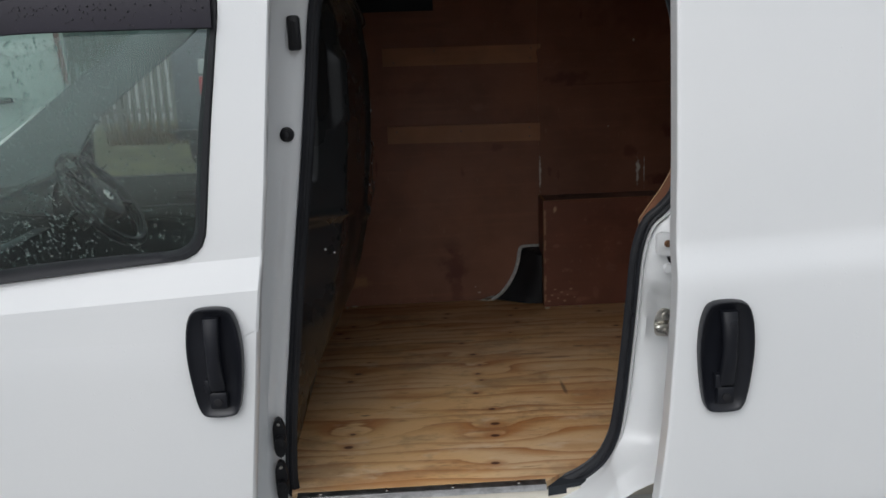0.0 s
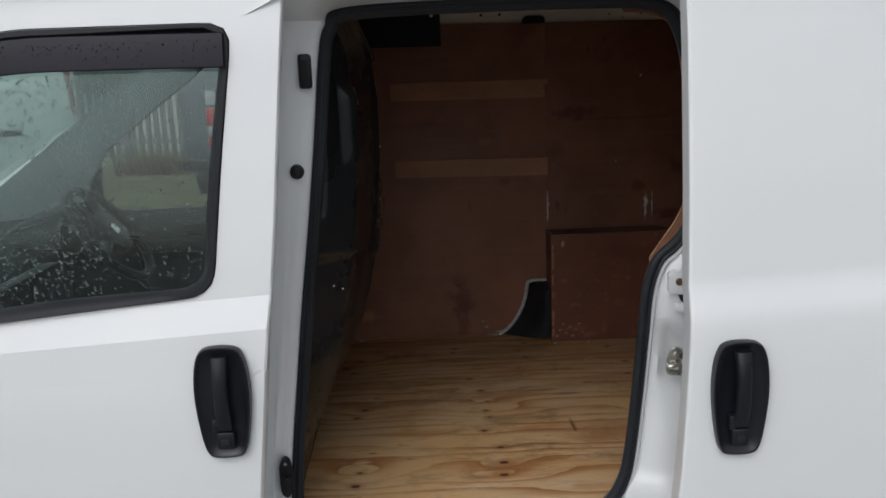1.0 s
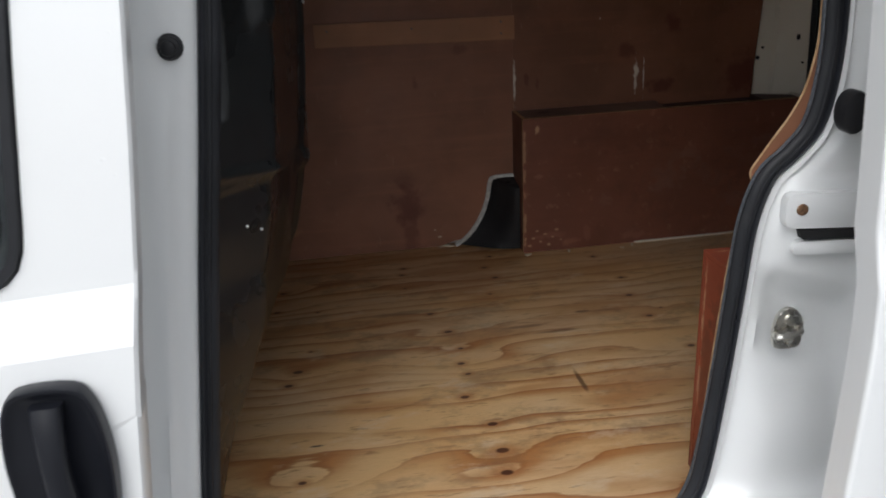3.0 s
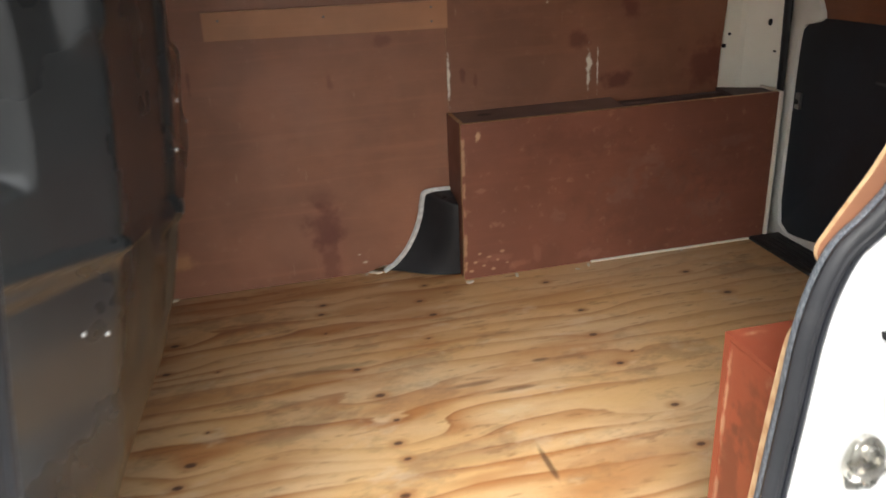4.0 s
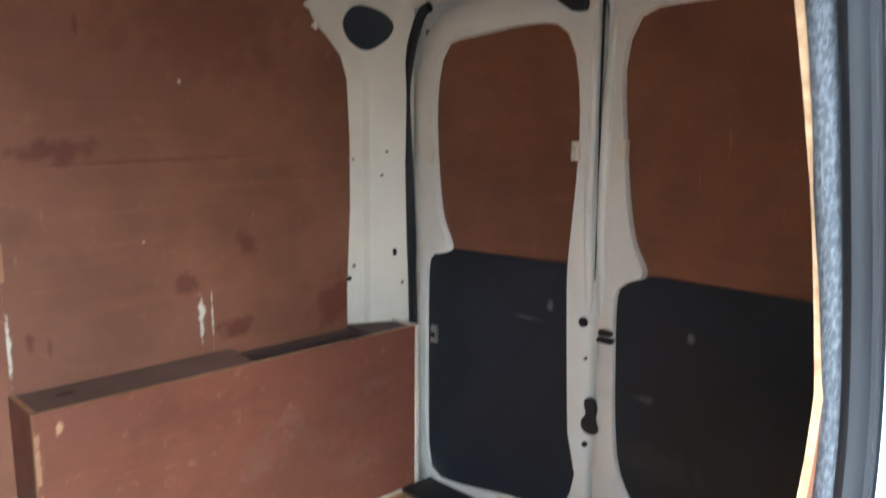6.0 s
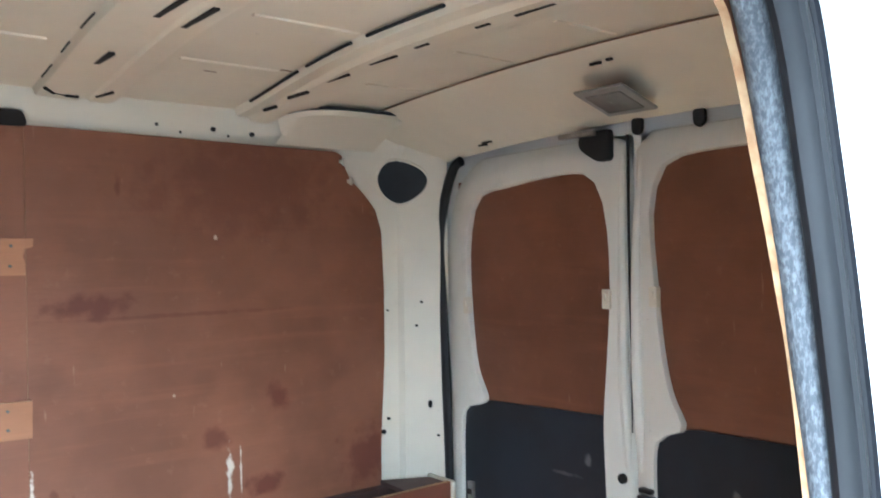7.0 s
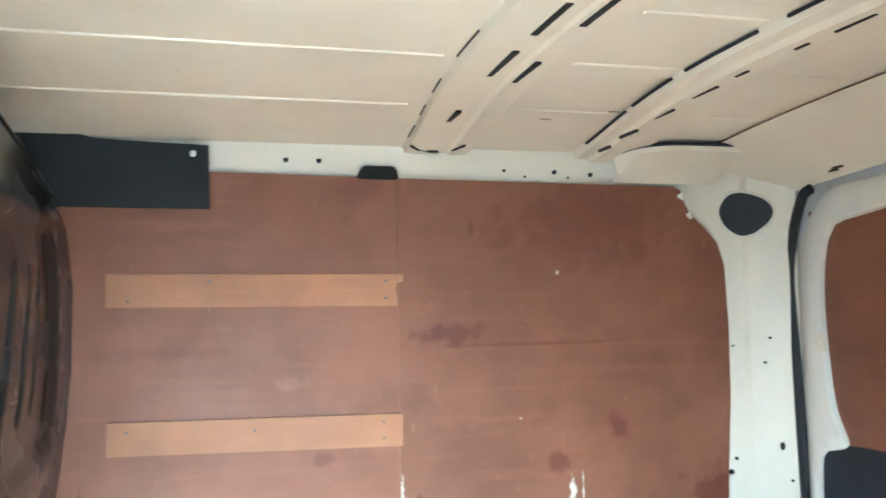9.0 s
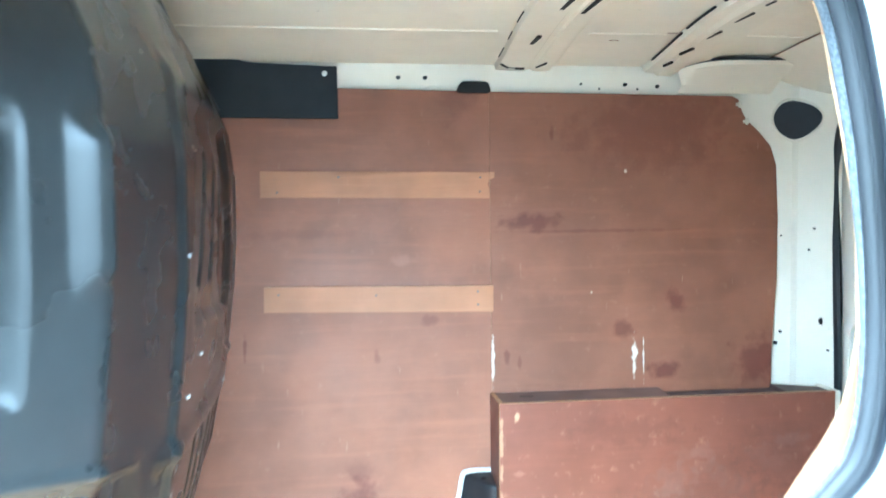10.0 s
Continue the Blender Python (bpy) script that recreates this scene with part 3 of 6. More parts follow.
# plywood floor, with its near corners cut round the door seal
bm = bmesh.new()
floor_pts = [(-0.215, 1.70), (-0.215, 0.40), (-0.19, 0.185), (0.425, 0.165), (0.47, 0.205), (0.55, 0.235), (0.62, 0.27), (1.535, 0.27), (1.535, 1.70)]
add_prism(bm, floor_pts, "z", FLOOR_Z - 0.015, FLOOR_Z, bevel=0.0015)
floor = tagged(link(bm, "floor", M_FLOOR), "worn softwood plywood load floor with dark knots", "floor", kind="structure")
bm = bmesh.new()
add_box(bm, -0.175, 0.425, 0.150, 0.176, FLOOR_Z - 0.014, FLOOR_Z + 0.003, 0.0012)
strip = part("edge_strip", bm, M_ALU, floor, "dull aluminium angle along the sill")
for sx in (-0.12, 0.04, 0.20, 0.36):
    bm = bmesh.new()
    add_disc(bm, (sx, 0.165, FLOOR_Z + 0.002), "z", 0.005, 0.003, 10)
    part("screw", bm, M_STEEL, strip)
bm = bmesh.new()
add_prism(bm, rounded([(0.425, 0.15), (0.50, 0.165), (0.60, 0.20), (0.63, 0.262), (0.55, 0.232), (0.47, 0.200)], 0.01), "z", FLOOR_Z - 0.03, FLOOR_Z - 0.006)
part("sill_carpet", bm, M_FELT, floor, "torn black carpet at the sill's corner")
bm = bmesh.new()
add_box(bm, 1.520, 1.628, 0.30, 1.535, FLOOR_Z + 0.0005, FLOOR_Z + 0.012, 0.004)
for k in range(5):
    add_box(bm, 1.535 + k * 0.018, 1.540 + k * 0.018, 0.34, 1.50, FLOOR_Z + 0.011, FLOOR_Z + 0.014, 0.001)
tagged(link(bm, "rear_sill", M_PLASTIC), "black plastic rear sill plate behind the floor", "sill plate", kind="structure")
bm = bmesh.new()
add_box(bm, -0.30, 1.66, 0.16, 1.74, 0.40, FLOOR_Z - 0.017)
tagged(link(bm, "floor_pan", M_INNER), "pale painted steel floor pan under the plywood", "floor pan", kind="structure")

# opening of the sliding door, seen from outside: (x, z)
OPENING = [(-0.190, 0.60), (-0.178, 0.75), (-0.160, 0.893), (-0.133, 1.10), (-0.105, 1.293), (-0.080, 1.48), (-0.060, 1.65), (-0.043, 1.711), (0.000, 1.742),
           (0.300, 1.750), (0.560, 1.749), (0.640, 1.743), (0.688, 1.724), (0.712, 1.688), (0.728, 1.640), (0.742, 1.560), (0.747, 1.500), (0.750, 1.420), (0.747, 1.330), (0.732, 1.250), (0.702, 1.210), (0.666, 1.175),
           (0.644, 1.107), (0.634, 0.999), (0.622, 0.862), (0.606, 0.715), (0.590, 0.642), (0.554, 0.583), (0.483, 0.535), (0.398, 0.517), (0.0, 0.508), (-0.15, 0.513), (-0.185, 0.54)]
curve = [(p.x, p.y) for p in smooth_path([(a, b, 0) for a, b in OPENING], 7, True)]


def seat(x, z):
    """How much nearer the outside the seal sits on the rear side."""
    return -0.030 * ease((x - 0.30) / 0.30) * (1 - ease((z - 1.25) / 0.42))


DOOR_EDGE = [(0.30, -0.262), (0.60, -0.236), (0.785, -0.214), (1.106, -0.180), (1.337, -0.155), (1.66, -0.127), (1.90, -0.105)]


def door_edge(z):
    return lerp(DOOR_EDGE, z)


def jamb_depth(x, z):
    """Depth of the rear jamb: a flat flange, a sunk pocket round the striker with a sloping roof, a full belly below."""
    top = 1.070 - 0.45 * (x - 0.64)
    pocket = ease((x - 0.655) / 0.035) * ease((top - z) / 0.045) * ease((z - 0.865 + 0.25 * (x - 0.67)) / 0.05)
    shelf = ease((x - 0.69) / 0.03) * ease((0.99 - z) / 0.012) * ease((z - 0.90) / 0.03)
    belly = ease((0.85 - 0.20 * (x - 0.66) - z) / 0.07) * ease((x - 0.63) / 0.06) * ease((z - 0.55) / 0.10)
    rail = ease((x - 0.635) / 0.02) * ease((z - 1.085) / 0.02) * (1 - ease((z - 1.165) / 0.02))
    return 0.166 + 0.026 * pocket + 0.006 * shelf - 0.020 * belly - 0.006 * rail - 0.05 * ease((x - 0.80) / 0.08)


def jamb_rings():
    """Rings from the seal outwards, over the jamb to the outer skin."""
    n, steps = len(curve), 16
    rings = [[] for _ in range(3 + steps)]
    for i, (x, z) in enumerate(curve):
        a, b = curve[i - 1], curve[(i + 1) % n]
        t = Vector((b[0] - a[0], b[1] - a[1])).normalized()
        nx, nz = -t.y, t.x
        left, right = max(0.0, -nx) ** 2, 0.0
        if x > 0.56:
            right = ease((x - 0.56) / 0.06) * (1 - ease((z - 1.66) / 0.07))
        s = seat(x, z)
        tops = [(x + nx * 0.016, 0.240 + s, z + nz * 0.016), (x + nx * 0.008, 0.226 + s, z + nz * 0.008), (x + nx * 0.014, 0.196 + s, z + nz * 0.014)]
        # sill or header, rear jamb and front post run softly into one another
        sill = [(x, lerp([(0.0, 0.150), (0.4, 0.075), (1.0, 0.035)], k / (steps - 1)), z + nz * lerp([(0.0, 0.018), (0.4, 0.040), (1.0, 0.10)], k / (steps - 1))) for k in range(steps)]
        jamb, x0 = [], x + 0.020
        for k in range(steps):
            xx = x0 + (0.90 - x0) * k / (steps - 1)
            f = ease((xx - x0) / 0.03)
            jamb.append((xx, (0.186 + s * 0.3) * (1 - f) + jamb_depth(xx, z) * f, z + 0.3 * nz * 0.018))
        e, step = door_edge(z), ease((1.385 - z) / 0.07)
        # a smooth post with a soft channel that runs down from below the rubber stop
        post = [(px, py, z) for px, py in (
            (x - 0.018, 0.190), (x - 0.024, 0.186), (x - 0.029, 0.183), (x - 0.033 - 0.004 * step, 0.182 - 0.002 * step), (x - 0.038 - 0.006 * step, 0.180 - 0.010 * step), (x - 0.045 - 0.006 * step, 0.177 - 0.012 * step),
            (e - 0.012, 0.166), (e - 0.030, 0.160), (e - 0.045, 0.152), (e - 0.055, 0.140), (e - 0.062, 0.125), (e - 0.068, 0.11), (e - 0.073, 0.095), (e - 0.078, 0.08), (e - 0.082, 0.065), (e - 0.085, 0.050))]
        wr, wl_ = ease((right - 0.2) / 0.6), ease((left - 0.3) / 0.4)
        for a_, b_, c_ in zip(sill, jamb, post):
            p = Vector(a_).lerp(Vector(b_), wr)
            tops.append(tuple(p.lerp(Vector(c_), wl_)))
        for r, p in zip(rings, tops):
            r.append(p)
    return rings


bm = bmesh.new()
rings = jamb_rings()
add_bands(bm, rings)
body_side = tagged(link(bm, "body_side", M_BODY, angle=50), "white painted door surround with open sliding-door aperture", "van body side", kind="structure")

# the outer skin above, below and behind the aperture
bm = bmesh.new()
add_grid(bm, lambda x, k: ((x, 0.055, 1.775), (x, 0.065, 1.83), (x, 0.13, 1.91), (x, 0.30, 1.955), (x, 0.90, 1.975), (x, 1.50, 1.955), (x, 1.74, 1.90), (x, 1.80, 1.75), (x, 1.83, 1.20), (x, 1.84, 0.40))[k],
         span(-0.30, 1.70, 9), range(10))
tagged(link(bm, "roof", M_BODY, angle=60), "white outer roof and far side skin of the van", "van roof", kind="structure")
bm = bmesh.new()
add_grid(bm, lambda x, k: ((x, 0.16, 0.505), (x, 0.06, 0.495), (x, 0.0, 0.47), (x, -0.02, 0.42), (x, 0.0, 0.30), (x, 0.10, 0.26))[k], span(-0.30, 1.70, 12), range(6))
part("side_sill", bm, M_BODY, body_side)
bm = bmesh.new()
add_grid(bm, lambda x, k: (x, (0.10, 0.03, -0.005, -0.01, 0.02, 0.055)[k], (0.45, 0.55, 0.80, 1.10, 1.45, 1.78)[k]), span(0.86, 1.72, 6), range(6))
part("rear_quarter", bm, M_BODY, body_side)
bm = bmesh.new()
add_box(bm, 1.60, 1.70, -0.01, 0.33, 0.40, 1.90, 0.01)
add_box(bm, 1.645, 1.70, 0.30, 1.84, 0.36, 1.95, 0.01)
part("rear_corner", bm, M_BODY, body_side)

# door seal: a rubber bulb outside, a cloth-covered grip inside
seal = thing("door_seal", "black rubber door seal with a greyish cloth inner lip", "door seal")
bm = bmesh.new()
add_tube(bm, [(x, 0.208 - 0.25 * seat(x, z) + seat(x, z), z) for x, z in curve], 0.0150, 12, True, 0.66, (0, 1, 0))
part("bulb", bm, M_SEAL, seal)
bm = bmesh.new()
add_tube(bm, [(0.30 + (x - 0.30) * 1.018, 0.200 + 0.75 * seat(x, z), 1.14 + (z - 1.14) * 1.014) for x, z in curve], 0.0045, 8, True, 1.0, (0, 1, 0))
part("outer_fin", bm, M_HANDLE, seal)
bm = bmesh.new()
add_tube(bm, [(0.30 + (x - 0.30) * 0.995, 0.1995 + 0.75 * seat(x, z), 1.14 + (z - 1.14) * 0.996) for x, z in curve], 0.0035, 6, True, 1.0, (0, 1, 0))
part("ridge", bm, M_SEAL, seal)
bm = bmesh.new()
add_tube(bm, [(x, 0.229 + seat(x, z) * 1.05, z) for x, z in curve], 0.0112, 12, True, 1.0, (0, 1, 0))
part("inner_lip", bm, M_CLOTH, seal, "grey cloth-covered lip")

# far side: inner steel skin, bending into the rear pillar
SKIN = [(-0.30, 1.724), (1.40, 1.724), (1.475, 1.712), (1.525, 1.690), (1.535, 1.676), (1.545, 1.672), (1.60, 1.625), (1.628, 1.612)]


def skin_y(x):
    return lerp(SKIN, x)


bm = bmesh.new()
add_grid(bm, lambda x, z: (x, skin_y(x) - 0.03 * ease((z - 1.80) / 0.06), z), [-0.30, 0.0, 0.3, 0.6, 0.9, 1.2, 1.35] + [p[0] for p in SKIN[1:]], [0.50, 0.9, 1.3, 1.6, 1.72, 1.80, 1.82, 1.84, 1.866, 1.90])
wall_far = tagged(link(bm, "wall_far", M_INNER, angle=25), "pale painted steel side wall and rear pillar", "wall", kind="structure")
for hx, hz, hr in ((0.412, 1.835, 0.006), (0.484, 1.835, 0.006), (0.916, 1.824, 0.0035), (1.042, 1.824, 0.006), (1.136, 1.820, 0.006), (1.34, 1.812, 0.004), (0.97, 1.812, 0.003), (1.08, 1.812, 0.003)):
    bm = bmesh.new()
    add_disc(bm, (hx, skin_y(hx) - 0.03 * ease((hz - 1.80) / 0.06) - 0.003, hz), "y", hr, 0.004, 12)
    part("hole", bm, M_HOLE, wall_far)
bm = bmesh.new()
add_prism(bm, rounded([(0.567, 1.796), (0.664, 1.796), (0.655, 1.826), (0.580, 1.826)], 0.012), "y", 1.700, 1.722)
part("slot", bm, M_HOLE, wall_far)
for hx, hz, hr in ((1.488, 1.092, 0.006), (1.50, 1.40, 0.0025), (1.585, 1.16, 0.005), (1.57, 1.42, 0.003), (1.60, 1.08, 0.003), (1.50, 1.125, 0.004), (1.478, 1.130, 0.003), (1.56, 1.36, 0.003)):
    bm = bmesh.new()
    add_disc(bm, (hx, skin_y(hx) - 0.004, hz), "y", hr, 0.006, 10, rz=hr * (1.9 if hr == 0.005 else 1.0))
    part("hole", bm, M_HOLE, wall_far)
# the large port at the pillar's head: a solid plug, inner shade put into its colour
bm = bmesh.new()
port = soft_poly([(1.475, 1.733), (1.493, 1.772), (1.525, 1.782), (1.565, 1.765), (1.585, 1.732), (1.571, 1.694), (1.531, 1.668), (1.491, 1.69)], 5)
add_bands(bm, [[(a, skin_y(a) - 0.004, b) for a, b in port], [(a, skin_y(a) + 0.01, b) for a, b in port]], caps=True)
part("port", bm, M_PORT, wall_far, "dark port in the pillar's head")
bm = bmesh.new()
add_tube(bm, [(a, skin_y(a) - 0.003, b) for a, b in port], 0.004, 6, True, 1.0, (0, 1, 0))
part("port_rim", bm, M_INNER, wall_far)

# ceiling: one mesh with its ribs, bows, header and slots
bm = bmesh.new()
add_grid(bm, lambda x, y: (x, y, roof_z(y) + 0.004), span(-0.30, 1.66, 12), span(0.06, 1.74, 15))
for ry in (0.33, 0.60, 0.87, 1.115, 1.395):
    for x0, x1 in ((-0.24, 0.62), (0.84, 1.03), (1.235, 1.38)):
        add_tube(bm, [(x, ry, roof_z(ry) + 0.004) for x in span(x0, x1, 5)], 0.0060, 8, squash=0.6)


def bow_bend(x0, y):
    """How far a bow swings to the rear towards the far side."""
    return (0.028 if x0 < 0.9 else 0.045) * ease((y - 1.0) / 0.69) ** 1.3


def add_bow(x0, profile):
    """A roof cross member: section points (along x, drop)."""
    add_grid(bm, lambda k, y: (x0 + bow_bend(x0, y) + profile[k][0], y, roof_z(y) - profile[k][1]), range(len(profile)), span(0.10, 1.69, 25))


add_bow(0.640, [(0.0, -0.006), (0.006, 0.010), (0.050, 0.013), (0.084, 0.013), (0.089, 0.008), (0.102, 0.008), (0.107, 0.013), (0.140, 0.013), (0.152, 0.010), (0.160, -0.006)])
add_bow(1.035, [(0.0, -0.006), (0.008, 0.012), (0.034, 0.014), (0.044, 0.022), (0.086, 0.022), (0.096, 0.012), (0.150, 0.008), (0.160, -0.006)])
add_grid(bm, lambda u, y: (1.395 + 0.235 * u, y, roof_z(y) + 0.001 - (0.008 * min(1.0, u * 10)) - 0.091 * u ** 1.4), [0, 0.02, 0.07, 0.2, 0.4, 0.6, 0.8, 0.92, 1.0], span(0.10, 1.69, 15))
for sx, y0, y1, dz in ((0.708, 0.815, 0.945, 0.013), (0.708, 1.02, 1.16, 0.013), (0.712, 1.36, 1.47, 0.013), (0.760, 0.785, 0.895, 0.013), (0.760, 1.065, 1.19, 0.013), (0.708, 0.50, 0.62, 0.013), (0.760, 0.48, 0.58, 0.0125),
                       (1.100, 0.63, 0.70, 0.022), (1.100, 0.745, 0.82, 0.022), (1.100, 0.875, 0.905, 0.022), (1.100, 1.02, 1.055, 0.022), (1.102, 1.11, 1.19, 0.022), (1.104, 1.26, 1.34, 0.022), (1.106, 1.41, 1.49, 0.022), (1.108, 1.545, 1.60, 0.022)):
    w = 0.0050 if sx < 1 else 0.0028
    z = roof_z((y0 + y1) / 2) - dz
    add_box(bm, sx - w, sx + w, y0, y1, z - 0.002, z + 0.004, 0.0, 1)
for y0, y1 in ((0.18, 0.62), (0.70, 0.83), (0.90, 1.10), (1.15, 1.32), (1.36, 1.60)):
    add_tube(bm, [(1.034 + bow_bend(1.0, y), y, roof_z(y) - 0.002) for y in span(y0, y1, 6)], 0.0036, 6, squash=0.8, mi=2)
for y0, y1 in ((0.25, 0.85), (0.98, 1.10), (1.22, 1.30), (1.38, 1.44), (1.52, 1.60)):
    add_tube(bm, [(0.638 + bow_bend(0.6, y), y, roof_z(y) - 0.001) for y in span(y0, y1, 6)], 0.0018, 6, mi=2)
for p0, p1 in (((0.675, 1.625), (0.70, 1.66)), ((0.79, 1.60), (0.775, 1.65)), ((0.70, 1.66), (0.72, 1.662))):
    add_tube(bm, [(*p0, roof_z(1.62) - 0.014), (*p1, roof_z(1.66) - 0.012)], 0.003, 6, mi=1)
add_box(bm, 0.72, 0.745, 1.655, 1.665, roof_z(1.66) - 0.017, roof_z(1.66) - 0.008, 0.002, 1)
# pressed gusset at the far rear corner, with a black bead round its edge
gus = [(1.175, 1.66), (1.20, 1.60), (1.25, 1.565), (1.32, 1.555), (1.45, 1.555)]
arc = smooth_path([(a, b, 0) for a, b in gus], 6)
add_bands(bm, [[(p.x, p.y, roof_z(p.y) - 0.007) for p in arc], [(p.x + 0.004, p.y + 0.010, roof_z(p.y) - 0.022) for p in arc], [(p.x + 0.015, 1.675, 1.818) for p in arc], [(p.x + 0.015, 1.705, 1.800) for p in arc]], closed=False)
add_tube(bm, [(p.x, p.y, roof_z(p.y) - 0.008) for p in arc], 0.004, 6, mi=2)
# seam where the header meets the roof
add_tube(bm, [(1.3945, y, roof_z(y) + 0.0005) for y in span(0.12, 1.57, 12)], 0.0016, 6, mi=3)
for cx, cy in ((0.86, 1.40), (1.04, 1.38), (0.92, 1.45)):
    add_box(bm, cx - 0.012, cx + 0.012, cy - 0.002, cy + 0.002, roof_z(cy) + 0.0022, roof_z(cy) + 0.0032, 0.0, 3)
for hx, hy, hl in ((1.432, 0.955, 0.012), (1.428, 0.920, 0.006), (1.600, 1.430, 0.016), (1.606, 1.450, 0.014)):
    hz = roof_z(hy) - 0.018 - 0.080 * ((hx - 1.395) / 0.235) ** 1.4
    add_box(bm, hx - 0.003, hx + 0.003, hy - hl, hy + hl, hz - 0.0015, hz + 0.003, 0.0, 1)
ceiling = tagged(link(bm, "ceiling", [M_CREAM, M_HOLE, M_FELT, M_RUST], angle=30), "cream painted steel roof with pressed ribs and slotted bows", "ceiling", kind="structure")

# ---- plywood lining, battens and boxes ----
def sheet(name, pts, axis, d0, d1, face, parent=None, label="", lean=False, raw=None):
    """A plywood sheet: stained faces, raw layered edges."""
    bm = bmesh.new()
    add_prism(bm, pts, axis, d0, d1)
    k = {"x": 0, "y": 1, "z": 2}[axis]
    bm.normal_update()
    for f in bm.faces:
        f.material_index = 0 if abs(f.normal[k]) > 0.7 else 1
    if lean:
        for v in bm.verts:
            v.co.y += (v.co.z - 1.20) * 0.028
    return link(bm, name, [face, raw or M_EDGE], parent, label, 20)


tagged(sheet("lining_sheet", [(-0.25, 0.552), (0.40, 0.552), (0.452, 0.568), (0.6570, 0.568), (0.6570, 1.800), (-0.25, 1.812)], "y", WALL_Y - 0.009, WALL_Y, M_WALL_A, lean=True),
       "orange-brown plywood lining sheet with dark stains", "wall panel", "plywood wall sheets")
tagged(sheet("lining_sheet", [(0.6575, 0.560), (1.465, 0.560), (1.465, 0.97), (1.467, 1.07), (1.484, 1.28), (1.488, 1.45), (1.484, 1.60), (1.467, 1.655), (1.432, 1.695), (1.395, 1.728), (1.382, 1.752), (1.372, 1.785), (1.352, 1.794), (0.6575, 1.800)],
              "y", WALL_Y - 0.009, WALL_Y, M_WALL_B, lean=True), "red-brown plywood lining sheet, scraped and stained", "wall panel", "plywood wall sheets")


def batten(pts, screws, label):
    ob = tagged(sheet("wall_batten", pts, "y", WALL_Y - 0.0182, WALL_Y - 0.0092, M_BATTEN, lean=True), label, "batten", "wall battens")
    for sx, sz in screws:
        bm = bmesh.new()
        add_disc(bm, (sx, WALL_Y - 0.0195 + (sz - 1.20) * 0.028, sz), "y", 0.0032, 0.003, 10)
        part("screw", bm, M_LENS, ob)


batten([(0.047, 1.517), (0.655, 1.512), (0.655, 1.534), (0.650, 1.548), (0.654, 1.562), (0.668, 1.566), (0.669, 1.582), (0.047, 1.586)],
       [(0.09, 1.53), (0.63, 1.568), (0.628, 1.53), (0.25, 1.57)], "pale plywood batten with a broken end, screwed to the wall")
batten([(0.052, 1.216), (0.662, 1.205), (0.663, 1.275), (0.052, 1.283)],
       [(0.09, 1.262), (0.345, 1.255), (0.62, 1.26), (0.62, 1.225)], "pale plywood batten screwed to the brown wall")

# box over the far wheel arch: front board, end board, short lid, the rest left open
BX0, BX1, BY, BT = 0.650, 1.572, 1.543, 0.984
wheel_box = thing("wheel_arch_box", "red-brown plywood wheel arch box with worn edges, partly open on top", "storage box")
sheet("front_board", [(BX0, FLOOR_Z), (BX1, FLOOR_Z), (BX1, BT), (BX0, BT)], "y", BY, BY + 0.012, M_BOX, wheel_box)
sheet("end_board", [(BY + 0.0125, FLOOR_Z), (1.671, FLOOR_Z), (1.682, BT - 0.001), (BY + 0.0125, BT - 0.001)], "x", BX0 + 0.001, BX0 + 0.012, M_BOX_SIDE, wheel_box)
sheet("lid_board", [(BX0 + 0.0125, BY + 0.0125), (1.115, BY + 0.0125), (1.128, 1.6835), (BX0 + 0.0125, 1.6835)], "z", BT - 0.014, BT - 0.003, M_LID, wheel_box, raw=M_LID)
sheet("rear_lid_board", [(1.45, BY + 0.0125), (BX1, BY + 0.0125), (BX1, 1.625), (1.46, 1.682)], "z", BT - 0.016, BT - 0.005, M_DARKLID, wheel_box, raw=M_DARKLID)
bm = bmesh.new()
add_box(bm, BX0 + 0.02, 1.56, 1.655, 1.682, BT - 0.04, BT - 0.016, 0.002)
part("back_rail", bm, M_DARKLID, wheel_box)
bm = bmesh.new()
add_disc(bm, (0.74, 1.63, BT - 0.0032), "z", 0.020, 0.0008, 14, rz=0.012)
part("stain", bm, M_DARKLID, wheel_box)
# pale body strip showing along the foot and the rear edge of the box
bm = bmesh.new()
add_box(bm, 1.02, 1.575, BY - 0.008, BY - 0.001, FLOOR_Z, FLOOR_Z + 0.004)
add_box(bm, 1.574, 1.586, BY - 0.004, 1.64, FLOOR_Z, BT, 0.002)
tagged(link(bm, "rear_trim", M_INNER), "pale painted steel lip beside the box", "trim", kind="structure")

# moulded black cover in front of the wheel arch
cover = thing("arch_cover", "black moulded plastic wheel arch cover with pale foam edge", "wheel arch cover")
prof = smooth_path([(0.450, 0.553, 0), (0.485, 0.575, 0), (0.518, 0.612, 0), (0.545, 0.660, 0), (0.562, 0.712, 0), (0.570, 0.758, 0), (0.584, 0.774, 0), (0.648, 0.775, 0)], 4)
bm = bmesh.new()
rows = []
for k in range(9):
    s = k / 8
    d = (0.0, 0.008, 0.022, 0.040, 0.058, 0.072, 0.082, 0.088, 0.090)[k]
    rows.append([(p.x + (0.648 - p.x) * s, 1.668 - d, FLOOR_Z + 0.001 + (p.y - FLOOR_Z) * (1 - 0.10 * s)) for p in prof])
add_bands(bm, rows, closed=False)
part("shell", bm, M_PLASTIC, cover, angle=60)
bm = bmesh.new()
add_tube(bm, [(p.x, 1.665, p.y) for p in prof], 0.0075, 6, squash=1.0, up=(0, 1, 0))
part("edge_foam", bm, M_FOAM, cover, "pale foam along the edge")
